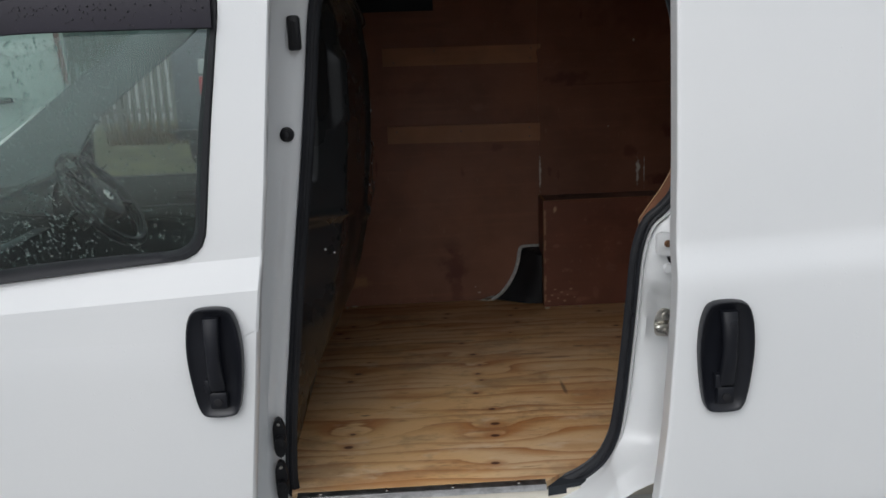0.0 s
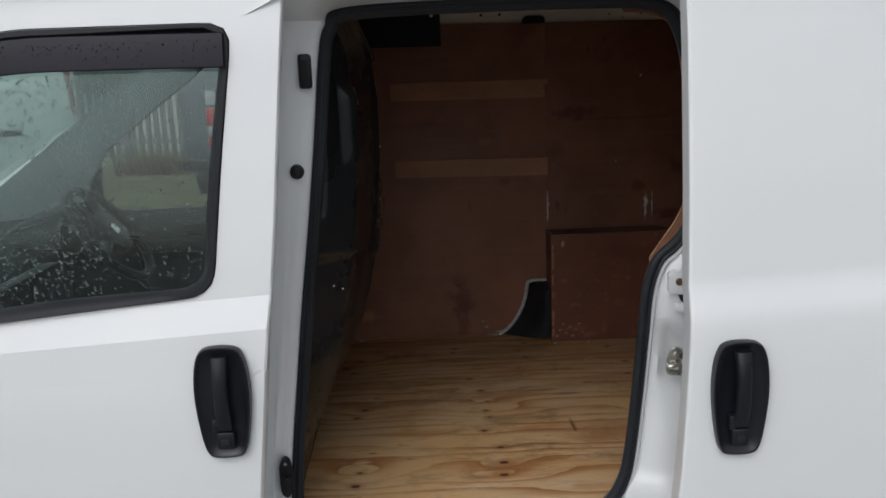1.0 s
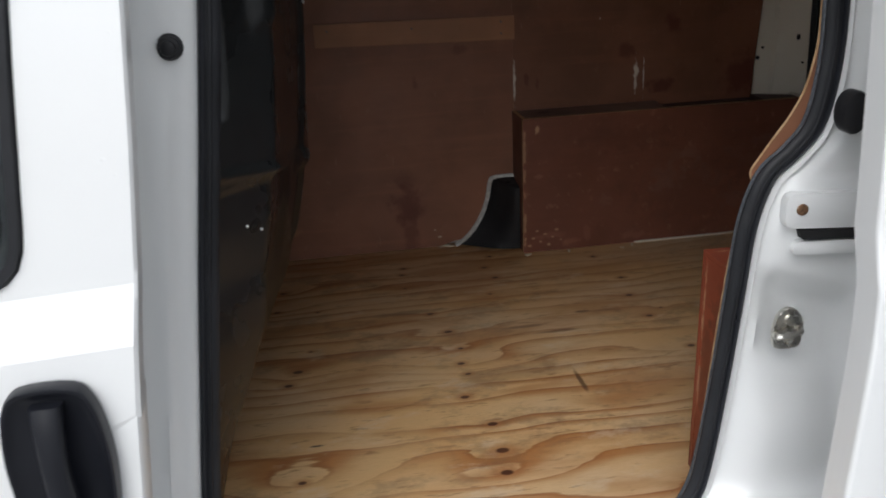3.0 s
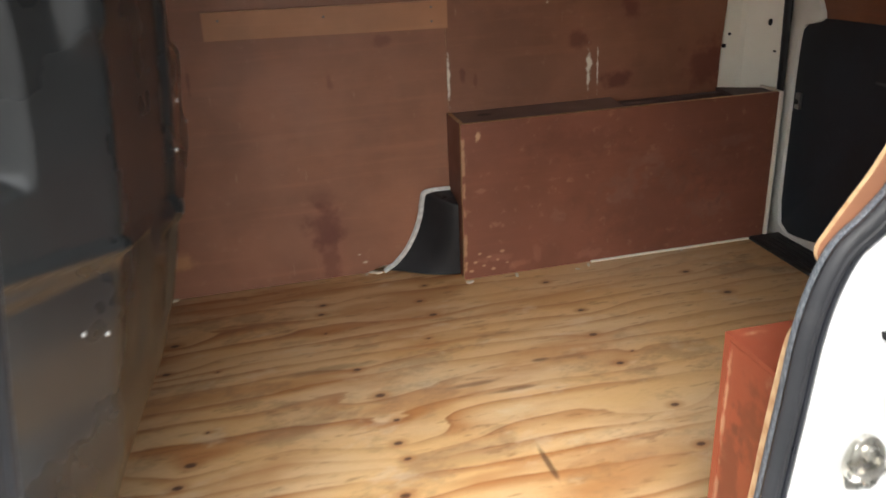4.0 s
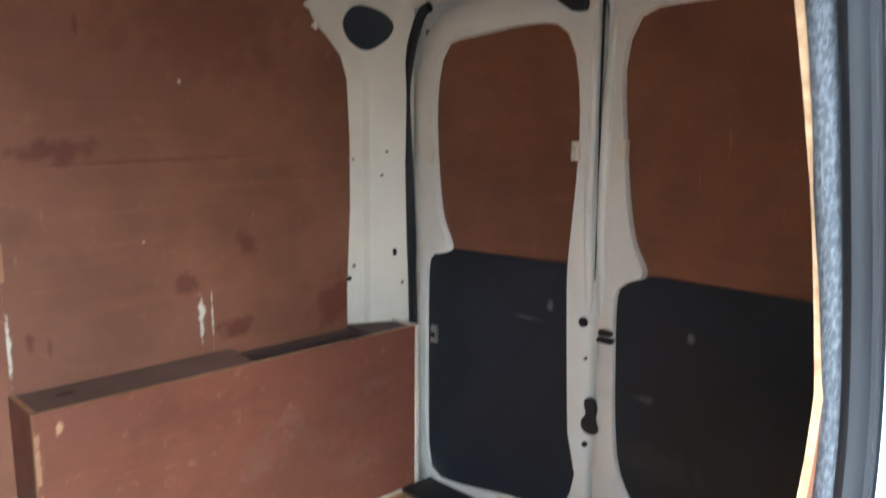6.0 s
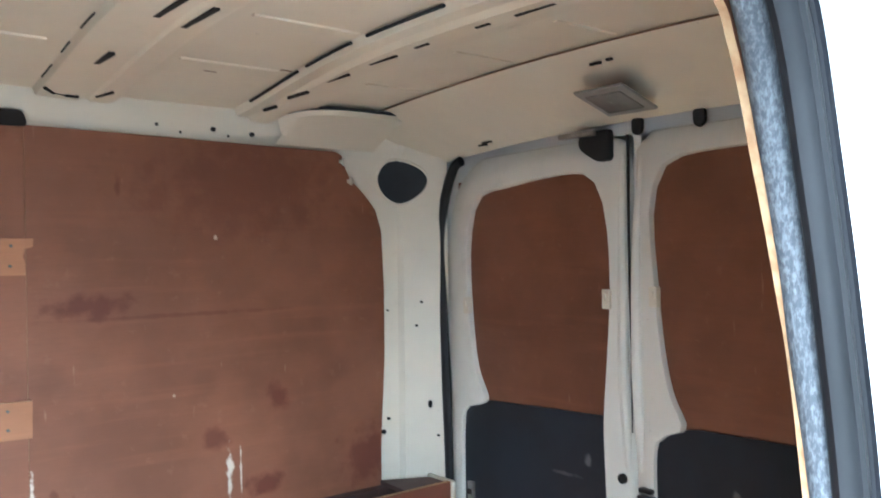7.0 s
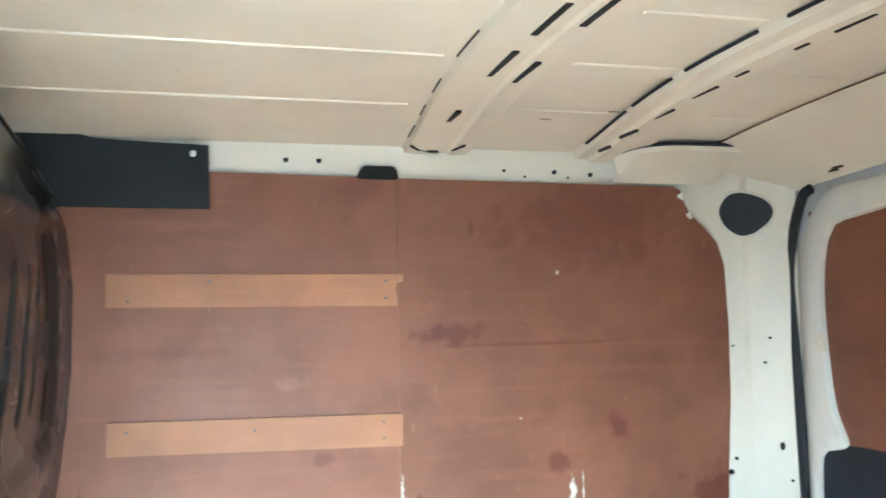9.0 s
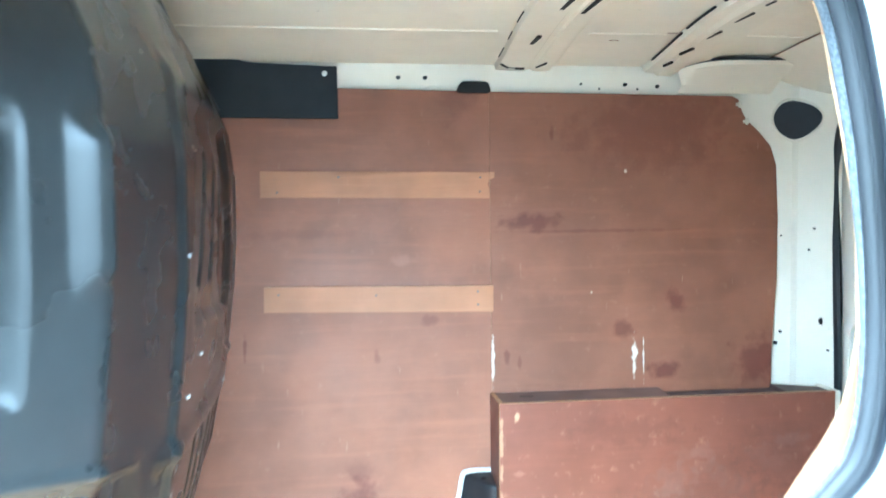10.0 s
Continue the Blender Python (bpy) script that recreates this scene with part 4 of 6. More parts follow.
bm = bmesh.new()
add_disc(bm, (0.622, 1.618, 0.752), "y", 0.017, 0.02, 14)
part("fixing", bm, M_HOLE, cover)

# box over the near wheel arch
near_box = thing("wheel_arch_box", "bright red-brown plywood wheel arch box beside the sliding door", "storage box")
sheet("front_board", [(0.674, FLOOR_Z), (1.52, FLOOR_Z), (1.52, 0.985), (0.674, 0.985)], "y", 0.364, 0.376, M_BOX_NEAR, near_box, raw=M_BOX_NEAR)
sheet("end_board", [(0.262, FLOOR_Z), (0.3635, FLOOR_Z), (0.3635, 0.984), (0.262, 0.984)], "x", 0.675, 0.687, M_BOX_NEAR, near_box, raw=M_BOX_NEAR)
sheet("lid_board", [(0.674, 0.262), (1.52, 0.262), (1.52, 0.3765), (0.674, 0.3765)], "z", 0.9855, 0.9925, M_BOX_NEAR, near_box, raw=M_BOX_NEAR)

# lining on the near side, cut round the door opening
tip = smooth_path([(0.685, 1.152, 0), (0.662, 1.160, 0), (0.654, 1.178, 0), (0.667, 1.200, 0), (0.688, 1.230, 0), (0.709, 1.260, 0), (0.728, 1.300, 0), (0.739, 1.360, 0), (0.742, 1.420, 0), (0.742, 1.480, 0), (0.737, 1.528, 0), (0.733, 1.562, 0), (0.726, 1.607, 0), (0.721, 1.646, 0), (0.714, 1.676, 0), (0.704, 1.700, 0), (0.66, 1.722, 0), (0.60, 1.728, 0)], 4)
ob = tagged(sheet("lining_sheet", [(p.x, p.y) for p in tip] + [(0.56, 1.79), (1.60, 1.79), (1.60, 1.152)], "y", 0.2075, 0.2135, M_LINING), "orange-brown plywood lining edge round the door opening", "wall panel", "plywood wall sheets")
bm = bmesh.new()
bm.from_mesh(ob.data)
bmesh.ops.bisect_plane(bm, geom=bm.verts[:] + bm.edges[:] + bm.faces[:], dist=1e-5, plane_co=(0, 0, 1.36), plane_no=(0, 0, 1))
for v in bm.verts:
    v.co.y += 0.11 * max(0.0, v.co.z - 1.36)
bm.to_mesh(ob.data)
bm.free()
low = smooth_path([(0.652, 1.085, 0), (0.641, 1.068, 0), (0.630, 0.97, 0), (0.621, 0.86, 0), (0.612, 0.75, 0), (0.600, 0.66, 0), (0.592, 0.62, 0)], 4)
tagged(sheet("lining_sheet", [(p.x, p.y) for p in low] + [(0.592, 0.556), (1.60, 0.556), (1.60, 1.085)], "y", 0.213, 0.222, M_LINING), "pale-edged plywood lower lining behind the door seal", "wall panel", "plywood wall sheets")
bm = bmesh.new()
add_prism(bm, [(0.70, 0.55), (0.70, 1.06), (1.62, 1.06), (1.62, 0.55)], "y", 0.2235, 0.2265)
add_prism(bm, [(0.76, 1.10), (0.86, 1.20), (0.86, 1.70), (0.76, 1.775), (-0.02, 1.785), (-0.02, 1.88), (1.62, 1.88), (1.62, 1.10)], "y", 0.240, 0.243)
for v in bm.verts:
    v.co.y += 0.08 * (v.co.z - 1.30) if v.co.z > 1.09 else 0.0
tagged(link(bm, "wall_near", M_INNER), "pale painted steel near side wall behind the lining", "wall", kind="structure")

# black foam-backed panel at the roof edge, curling towards the bulkhead
bm = bmesh.new()
top = smooth_path([(0.250, 1.857, 0), (0.10, 1.862, 0), (0.01, 1.868, 0), (-0.035, 1.890, 0), (-0.075, 1.915, 0), (-0.22, 1.918, 0)], 4)
add_prism(bm, [(p.x, p.y) for p in top] + [(-0.22, 1.724), (0.252, 1.722)], "y", 1.676, 1.684, bevel=0.001)
corner = tagged(link(bm, "roof_edge_panel", M_FELT), "flat black panel screwed along the roof edge", "trim panel")
bm = bmesh.new()
add_disc(bm, (0.218, 1.672, 1.838), "y", 0.007, 0.005, 12, bevel=0.001)
part("screw", bm, M_STEEL, corner)

# chips and crumbs along the wall's foot
bm = bmesh.new()
rnd = random.Random(12)
spots = [(-0.15, 1.655), (-0.12, 1.668), (-0.19, 1.64), (0.435, 1.664), (0.42, 1.672), (0.40, 1.668), (1.30, 1.53), (0.66, 1.52)] + [(rnd.uniform(-0.1, 1.5), rnd.uniform(1.50, 1.535)) for _ in range(10)]
for cx, cy in spots:
    if cx < 0.6 and cy < 1.6:
        continue
    s = rnd.uniform(0.003, 0.008)
    add_box(bm, cx - s * 1.6, cx + s * 1.6, cy - s * 0.6, cy + s * 0.6, FLOOR_Z, FLOOR_Z + s * 0.6, turn=Euler((0, 0, rnd.uniform(0, 3))))
tagged(link(bm, "debris", plain("pale_chips", (0.62, 0.56, 0.46), 0.8)), "small pale chips of paint and wood on the floor", "debris", kind="stuff")

# ---- rear doors ----
REAR_SEAL = [(1.600, 0.545), (1.597, 0.80), (1.604, 1.08), (1.622, 1.40), (1.628, 1.58), (1.610, 1.68), (1.575, 1.755), (1.545, 1.772)]
bm = bmesh.new()
add_tube(bm, [(1.618, p.x, p.y) for p in smooth_path([(a, b, 0) for a, b in REAR_SEAL], 5)], 0.0135, 8, squash=0.8, up=(1, 0, 0))
tagged(link(bm, "rear_seal", M_SEAL), "black rubber seal round the rear doorway", "door seal", kind="structure")


def rear_door(label, outer, hole, ply, board, centre):
    """A closed rear door from inside: pressed frame, plywood in the window, black board below."""
    door = thing("rear_door", label, "door", group="rear doors")
    bm = bmesh.new()
    n = 96
    o, h = polar(rounded(outer, 0.05), centre, n), polar(soft_poly(hole, 4), centre, n)
    mid = [(a[0] * 0.35 + b[0] * 0.65, a[1] * 0.35 + b[1] * 0.65) for a, b in zip(o, h)]
    add_bands(bm, [[(1.655, *p) for p in o], [(1.633, *p) for p in o], [(1.622, o_[0] * 0.85 + m_[0] * 0.15, o_[1] * 0.85 + m_[1] * 0.15) for o_, m_ in zip(o, mid)],
                   [(1.616, *p) for p in mid], [(1.616, a[0] * 0.1 + b[0] * 0.9, a[1] * 0.1 + b[1] * 0.9) for a, b in zip(mid, h)], [(1.624, *p) for p in h], [(1.640, *p) for p in h]])
    part("frame", bm, M_DOORW, door, angle=60)
    bm = bmesh.new()
    add_prism(bm, ply, "x", 1.630, 1.636)
    part("window_panel", bm, M_DOOR_PLY, door, "brown plywood over the window")
    bm = bmesh.new()
    add_prism(bm, rounded(board, 0.03), "x", 1.6255, 1.6295, bevel=0.001)
    part("lower_board", bm, M_BOARD, door, "scuffed black hardboard")
    bm = bmesh.new()
    add_prism(bm, outer, "x", 1.645, 1.652)
    part("outer_skin", bm, M_DOORW, door)
    return door


door_far = rear_door("closed pale rear door lined with brown plywood and black board",
                     [(1.598, 0.545), (1.600, 1.10), (1.612, 1.55), (1.585, 1.70), (1.50, 1.775), (1.036, 1.785), (1.030, 0.545)],
                     [(1.546, 1.128), (1.520, 1.168), (1.462, 1.186), (1.500, 1.27), (1.520, 1.42), (1.523, 1.57), (1.490, 1.675), (1.40, 1.695), (1.20, 1.714), (1.120, 1.69), (1.088, 1.60), (1.080, 1.466), (1.090, 1.32), (1.100, 1.20), (1.098, 1.10), (1.088, 0.90), (1.080, 0.80), (1.058, 0.725), (1.075, 0.68), (1.118, 0.630), (1.28, 0.603), (1.48, 0.570), (1.533, 0.590), (1.545, 0.66), (1.548, 0.90)],
                     [(1.57, 1.17), (1.57, 1.72), (1.05, 1.74), (1.05, 1.19)], [(1.565, 0.56), (1.565, 1.16), (1.53, 1.178), (1.46, 1.188), (1.05, 1.204), (1.05, 0.58)], (1.30, 1.15))
door_near = rear_door("closed pale rear door, wider, lined with plywood and black board",
                      [(1.022, 0.545), (1.018, 1.785), (0.42, 1.785), (0.335, 1.70), (0.33, 0.545)],
                      [(0.972, 1.150), (0.950, 1.185), (0.905, 1.206), (0.935, 1.27), (0.955, 1.36), (0.970, 1.50), (0.978, 1.62), (0.955, 1.70), (0.90, 1.728), (0.70, 1.733), (0.50, 1.725), (0.42, 1.66), (0.40, 1.40), (0.41, 1.15), (0.40, 0.80), (0.42, 0.64), (0.62, 0.600), (0.80, 0.617), (0.845, 0.645), (0.90, 0.70), (0.945, 0.77), (0.962, 0.86), (0.970, 1.0)],
                      [(1.0, 1.19), (1.0, 1.75), (0.38, 1.75), (0.38, 1.19)], [(0.99, 0.59), (0.99, 1.17), (0.90, 1.208), (0.38, 1.215), (0.38, 0.59)], (0.68, 1.17))


def rear_bit(name, bm, material, door, label=""):
    part(name, bm, material, door, label)


for y, z, r in ((1.050, 1.084, 0.0105), (1.034, 0.812, 0.006), (1.040, 1.005, 0.003)):
    bm = bmesh.new()
    add_disc(bm, (1.6125, y, z), "x", r, 0.006, 14)
    rear_bit("hole", bm, M_HOLE, door_far)
bm = bmesh.new()
add_prism(bm, soft_poly([(1.036, 0.914), (1.022, 0.922), (1.008, 0.916), (1.006, 0.890), (1.010, 0.876), (1.002, 0.862), (1.003, 0.846), (1.020, 0.840), (1.040, 0.848), (1.042, 0.868), (1.030, 0.882), (1.034, 0.896)], 4), "x", 1.6105, 1.618, bevel=0.0015)
rear_bit("lock", bm, M_PLASTIC, door_far, "black lock opening")
bm = bmesh.new()
add_box(bm, 1.603, 1.622, 0.972, 1.006, 1.052, 1.063, 0.002)
add_box(bm, 1.605, 1.622, 0.974, 1.004, 1.068, 1.078, 0.002)
rear_bit("check_pin", bm, M_PLASTIC, door_near)
bm = bmesh.new()
add_box(bm, 1.590, 1.622, 1.045, 1.090, 0.553, 0.602, 0.006)
add_box(bm, 1.585, 1.610, 1.085, 1.120, 0.555, 0.572, 0.004)
rear_bit("bottom_latch", bm, M_PLASTIC, door_far, "black bottom latch")
bm = bmesh.new()
add_box(bm, 1.588, 1.622, 0.985, 1.018, 0.553, 0.578, 0.005)
rear_bit("bottom_latch", bm, M_PLASTIC, door_near)
bm = bmesh.new()
add_prism(bm, rounded([(1.068, 1.732), (1.068, 1.796), (1.145, 1.794), (1.150, 1.765), (1.132, 1.750), (1.098, 1.730)], 0.008), "x", 1.604, 1.620, bevel=0.002)
rear_bit("top_latch", bm, M_PLASTIC, door_far, "black top latch")
bm = bmesh.new()
add_box(bm, 1.595, 1.610, 1.10, 1.20, 1.785, 1.796, 0.003)
rear_bit("latch_bracket", bm, M_ALU, door_far)
for y in (1.000, 0.859):
    bm = bmesh.new()
    add_prism(bm, rounded([(y - 0.0115, 1.808), (y + 0.0115, 1.808), (y + 0.0115, 1.784), (y + 0.005, 1.775), (y - 0.005, 1.775), (y - 0.0115, 1.784)], 0.004), "x", 1.606, 1.616, bevel=0.002)
    rear_bit("buffer", bm, M_PLASTIC, door_near, "black rubber buffer")
for y, z, d in ((1.520, 1.415, door_far), (1.083, 1.447, door_far), (0.966, 1.456, door_near)):
    bm = bmesh.new()
    add_box(bm, 1.606, 1.622, y - 0.009, y + 0.009, z - 0.020, z + 0.020, 0.002)
    add_box(bm, 1.602, 1.608, y - 0.003, y + 0.005, z - 0.004, z + 0.012, 0.001)
    rear_bit("clip", bm, M_INNER, d)
bm = bmesh.new()
add_box(bm, 1.616, 1.626, 1.512, 1.532, 0.935, 0.980, 0.002)
rear_bit("strike_plate", bm, M_ALU, door_far, "small bright strike plate")
bm = bmesh.new()
add_box(bm, 1.612, 1.618, 1.516, 1.528, 0.95, 0.962, 0.0)
rear_bit("strike_hole", bm, M_HOLE, door_far)

# solid dark bar painted as the shade in the doors' gap, wider towards the top
bm = bmesh.new()
add_tube(bm, [(1.618, 1.026 + 0.004 * k, z) for k, z in ((0, 1.18), (0, 1.35), (1, 1.55), (1, 1.78))], lambda s: 0.0012 + 0.0026 * s, 6, up=(1, 0, 0))
rear_bit("meeting_gap", bm, M_SEAL, door_near)
for y0, y1 in ((1.040, 1.046), (1.006, 1.000)):
    bm = bmesh.new()
    add_tube(bm, smooth_path([(1.6235, y0 + 0.002, 1.10), (1.6225, y0 + 0.004, 1.20), (1.6220, y0 + 0.009, 1.32), (1.6220, y0 + 0.007, 1.55), (1.6235, y1, 1.74)], 5), lambda k: 0.0035 + 0.0085 * math.sin(math.pi * min(1.0, max(0.0, k))) ** 0.5, 10, up=(1, 0, 0))
    rear_bit("pressed_rib", bm, M_DOORW, door_far if y0 > 1.02 else door_near)

# load-space lamp in the header
lamp = thing("roof_lamp", "small grey rectangular roof lamp, switched off", "lamp")
slope = Euler((0, radians(17), 0))
bm = bmesh.new()
add_box(bm, 1.446, 1.558, 0.909, 1.025, 1.8235, 1.8315, 0.005, turn=slope)
part("rim", bm, M_LAMPRIM, lamp)
bm = bmesh.new()
add_box(bm, 1.462, 1.538, 0.925, 1.009, 1.8205, 1.828, 0.004, turn=slope)
part("lens", bm, M_LENS, lamp, "dull grey lens")

for cx, cz in ((1.374, 1.770), (1.395, 1.723)):
    bm = bmesh.new()
    add_box(bm, cx - 0.010, cx + 0.008, 1.702, 1.716, cz - 0.004, cz + 0.005, 0.002)
    add_box(bm, cx - 0.004, cx + 0.004, 1.698, 1.706, cz - 0.009, cz + 0.009, 0.002)
    tagged(link(bm, "panel_clip", M_INNER), "small pale clip holding the plywood's corner", "clip", "panel clips")

# tapering dark bar for the shade in the lower part of the gap
bm = bmesh.new()
add_tube(bm, [(1.6225, 0.992, 0.60), (1.6225, 0.996, 0.70), (1.6235, 1.002, 0.80)], lambda s: 0.0050 * (1 - 0.7 * s), 6, up=(1, 0, 0))
rear_bit("lower_gap", bm, M_SEAL, door_near)

# ---- bulkhead behind the seats ----
def turn_in(y):
    """How far the near side is swept forward to the door post, past a firm crease."""
    d = max(0.0, 0.482 - y)
    return d * d / 0.032 if d < 0.016 else d - 0.008


def bulk_x(y, z):
    """The pressed steel skin: leaning foot, a ledge at mid height, a fuller upper half."""
    x = lerp([(0.50, -0.214), (0.60, -0.200), (0.69, -0.165), (0.80, -0.102), (0.90, -0.050), (1.00, -0.022), (1.09, -0.002), (1.20, 0.012), (1.30, 0.022), (1.40, 0.029), (1.56, 0.029), (1.68, 0.014), (1.80, -0.035), (1.92, -0.110)], z)
    x -= ease((z - 0.62) / 0.40) * (0.052 * ease((0.78 - y) / 0.36) + turn_in(y) + 0.046 * ease((y - 1.05) / 0.64))
    # rolled ledge across the near face, with a pressed line below it
    near = 1 - ease((y - 0.55) / 0.06)
    x += 0.010 * max(0.0, 1 - ((z - 1.180 + 0.15 * (y - 0.44)) / 0.011) ** 2) * near
    x -= 0.007 * ease((1.165 - z) / 0.012) * ease((z - 0.95) / 0.06) * near
    # tall rounded rib beside the crease
    x += 0.017 * (1 - ease(((y - 0.460) / 0.019) ** 2)) * ease((z - 1.385) / 0.04) * (1 - ease((z - 1.565) / 0.04))
    # upright bead between the two halves
    x += 0.008 * (1 - ease(((y - 0.70) / 0.02) ** 2)) * ease((z - 0.95) / 0.05) * (1 - ease((z - 1.68) / 0.04))
    # recessed field with slanting upright grooves
    field = ease((y - 0.775) / 0.018) * (1 - ease((y - 1.50) / 0.03)) * ease((z - 1.285 + 0.08 * (y - 1.1)) / 0.016) * (1 - ease((z - 1.645) / 0.02))
    x -= 0.016 * field
    groove = max(0.0, math.cos((y - 0.825 - 0.40 * (z - 1.47)) * math.tau / 0.122)) ** 6
    x -= 0.024 * groove * ease((y - 0.79) / 0.02) * (1 - ease((y - 1.36) / 0.02)) * ease((z - 1.355) / 0.014) * (1 - ease((z - 1.575) / 0.014))
    # lower louvres in a pressed bow
    x -= 0.020 * max(0.0, math.cos((y - 0.90) * math.tau / 0.075)) ** 4 * ease((y - 0.84) / 0.03) * (1 - ease((y - 1.64) / 0.02)) * ease((z - 0.86) / 0.02) * (1 - ease((z - 1.09) / 0.02))
    x += 0.010 * max(0.0, 1 - ((z - 1.135) / 0.022) ** 2) * ease((y - 0.62) / 0.06) * (1 - ease((y - 1.64) / 0.04))
    # sunk panel near the door post
    x -= 0.030 * ease((0.408 - y) / 0.008) * ease((z - 1.27) / 0.02) * (1 - ease((z - 1.57) / 0.02))
    return x


def bulk_top(y):
    return 1.895 - 0.165 * ease((y - 1.40) / 0.32) ** 1.2 - 0.12 * ease((0.42 - y) / 0.22)


bulkhead = thing("bulkhead", "glossy black pressed steel bulkhead with ribs and scratches", "bulkhead", kind="structure")
bm = bmesh.new()
add_grid(bm, lambda y, v: (bulk_x(y, 0.50 + (bulk_top(y) - 0.50) * v), y, 0.50 + (bulk_top(y) - 0.50) * v), span(0.235, 0.60, 110) + span(0.606, 1.712, 150), span(0, 0.44, 46) + span(0.445, 0.56, 28) + span(0.57, 1, 50))
part("skin", bm, M_BULK, bulkhead, angle=60)
bm = bmesh.new()
add_tube(bm, [(bulk_x(y, bulk_top(y)) + 0.002, y, bulk_top(y)) for y in span(0.25, 1.70, 30)], 0.006, 6)
part("rolled_edge", bm, M_BULK, bulkhead)
bm = bmesh.new()
add_grid(bm, lambda y, k: (-0.215 - 0.02 * k, y, 1.60 + 0.33 * k if k else 1.55), span(0.10, 1.74, 10), range(2))
part("backing", bm, M_FELT, bulkhead)
for y, z in ((0.87, 1.250), (0.77, 1.200), (0.462, 1.076), (0.440, 1.090), (0.70, 1.42), (1.20, 1.14), (1.62, 0.78)):
    bm = bmesh.new()
    add_disc(bm, (bulk_x(y, z) - 0.002, y, z), "x", 0.0034, 0.005, 8, bevel=0.001)
    part("bolt", bm, M_ALU, bulkhead)
bm = bmesh.new()
add_box(bm, bulk_x(0.37, 1.66) - 0.004, bulk_x(0.37, 1.66) + 0.022, 0.35, 0.39, 1.64, 1.675, 0.004)
part("hook", bm, M_BULK, bulkhead)
bm = bmesh.new()
add_tube(bm, [(bulk_x(0.86, 1.66) - 0.002, y, 1.588 - (y - 0.86) * 0.12) for y in span(0.82, 0.90, 5)], 0.0025, 6)
part("bright_edge", bm, M_STEEL, bulkhead)

# ---- outside: front door, sliding door, jamb fittings ----
def skin_front(z, x=-0.17):
    """Depth of the front door's skin: a shoulder that rises towards the rear, then leaning in towards the roof."""
    z -= 0.05 * (x + 0.17) - 0.010
    return lerp([(0.30, -0.020), (0.55, -0.045), (0.85, -0.055), (1.05, -0.050), (1.137, -0.0415), (1.20, -0.0185), (1.45, 0.010), (1.70, 0.042), (1.80, 0.060)], z)


front_door = thing("front_door", "closed white front door with wet side window and black handle", "door")
# window outline (x, z), its rubber and the glass inside
WIN = rounded([(-0.218, 1.722), (-0.255, 1.45), (-0.285, 1.192), (-0.74, 1.155), (-1.22, 1.115), (-1.30, 1.16), (-0.98, 1.55), (-0.80, 1.69), (-0.66, 1.722)], 0.055, 6)
centre = (-0.62, 1.43)
edge_poly = [(door_edge(z) - 0.002, z) for z in span(1.03, 1.84, 9)] + [(-0.66, 1.850), (-0.90, 1.790), (-1.08, 1.62), (-1.38, 1.16), (-1.40, 1.03)]
N = 120
o, w = polar(edge_poly, centre, N), polar(WIN, centre, N)
bm = bmesh.new()


def between(k):
    """Points a share k of the way from the door's edge to the window."""
    return [(a[0] * (1 - k) + b[0] * k, skin_front(a[1] * (1 - k) + b[1] * k, a[0] * (1 - k) + b[0] * k), a[1] * (1 - k) + b[1] * k) for a, b in zip(o, w)]


lip = [0.0 if z < 1.0302 else 1.0 for x, z in o]
add_bands(bm, [[(x, y + 0.032 * f, z) for (x, y, z), f in zip(between(0.0), lip)], [(x, y + 0.004 * f, z) for (x, y, z), f in zip(between(0.0), lip)]]
          + [between(k) for k in (0.03, 0.12, 0.22, 0.32, 0.42, 0.52, 0.60, 0.68, 0.75, 0.82, 0.88, 0.94, 1.0)] + [[(x, y + 0.02, z) for x, y, z in between(1.0)]])
# crisp shoulder lines
for level in (1.137, 1.20):
    cut = bmesh.ops.bisect_plane(bm, geom=bm.verts[:] + bm.edges[:] + bm.faces[:], dist=1e-5, plane_co=(-0.17, 0.0, level - 0.010), plane_no=(-0.05, 0.0, 1.0))["geom_cut"]
    for v in cut:
        if isinstance(v, bmesh.types.BMVert) and abs(v.co.y - skin_front(v.co.z, v.co.x)) < 0.006:
            v.co.y = skin_front(v.co.z, v.co.x)
part("window_surround", bm, M_BODY, front_door, angle=13)
bm = bmesh.new()
rows = []
for z in [0.30, 0.42, 0.55, 0.70, 0.85, 0.95, 1.025, 1.045, 1.07]:
    e = door_edge(z) - 0.002
    rows.append([(x, skin_front(z, x) + (0.003 if z > 1.03 else 0.0), z) for x in (-1.40, -1.0, -0.7, -0.45, e - 0.03)] + [(e - 0.004, skin_front(z, e) + 0.001, z), (e, skin_front(z, e) + 0.006, z), (e, skin_front(z, e) + 0.040, z)])
add_bands(bm, rows, closed=False)
part("lower_skin", bm, M_BODY, front_door, angle=40)


def shrink(pts, c, d):
    """Points drawn towards a centre by about d."""
    out = []
    for x, z in pts:
        v = Vector((x - c[0], z - c[1]))
        v *= max(0.0, 1 - d / v.length)
        out.append((c[0] + v.x, c[1] + v.y))
    return out


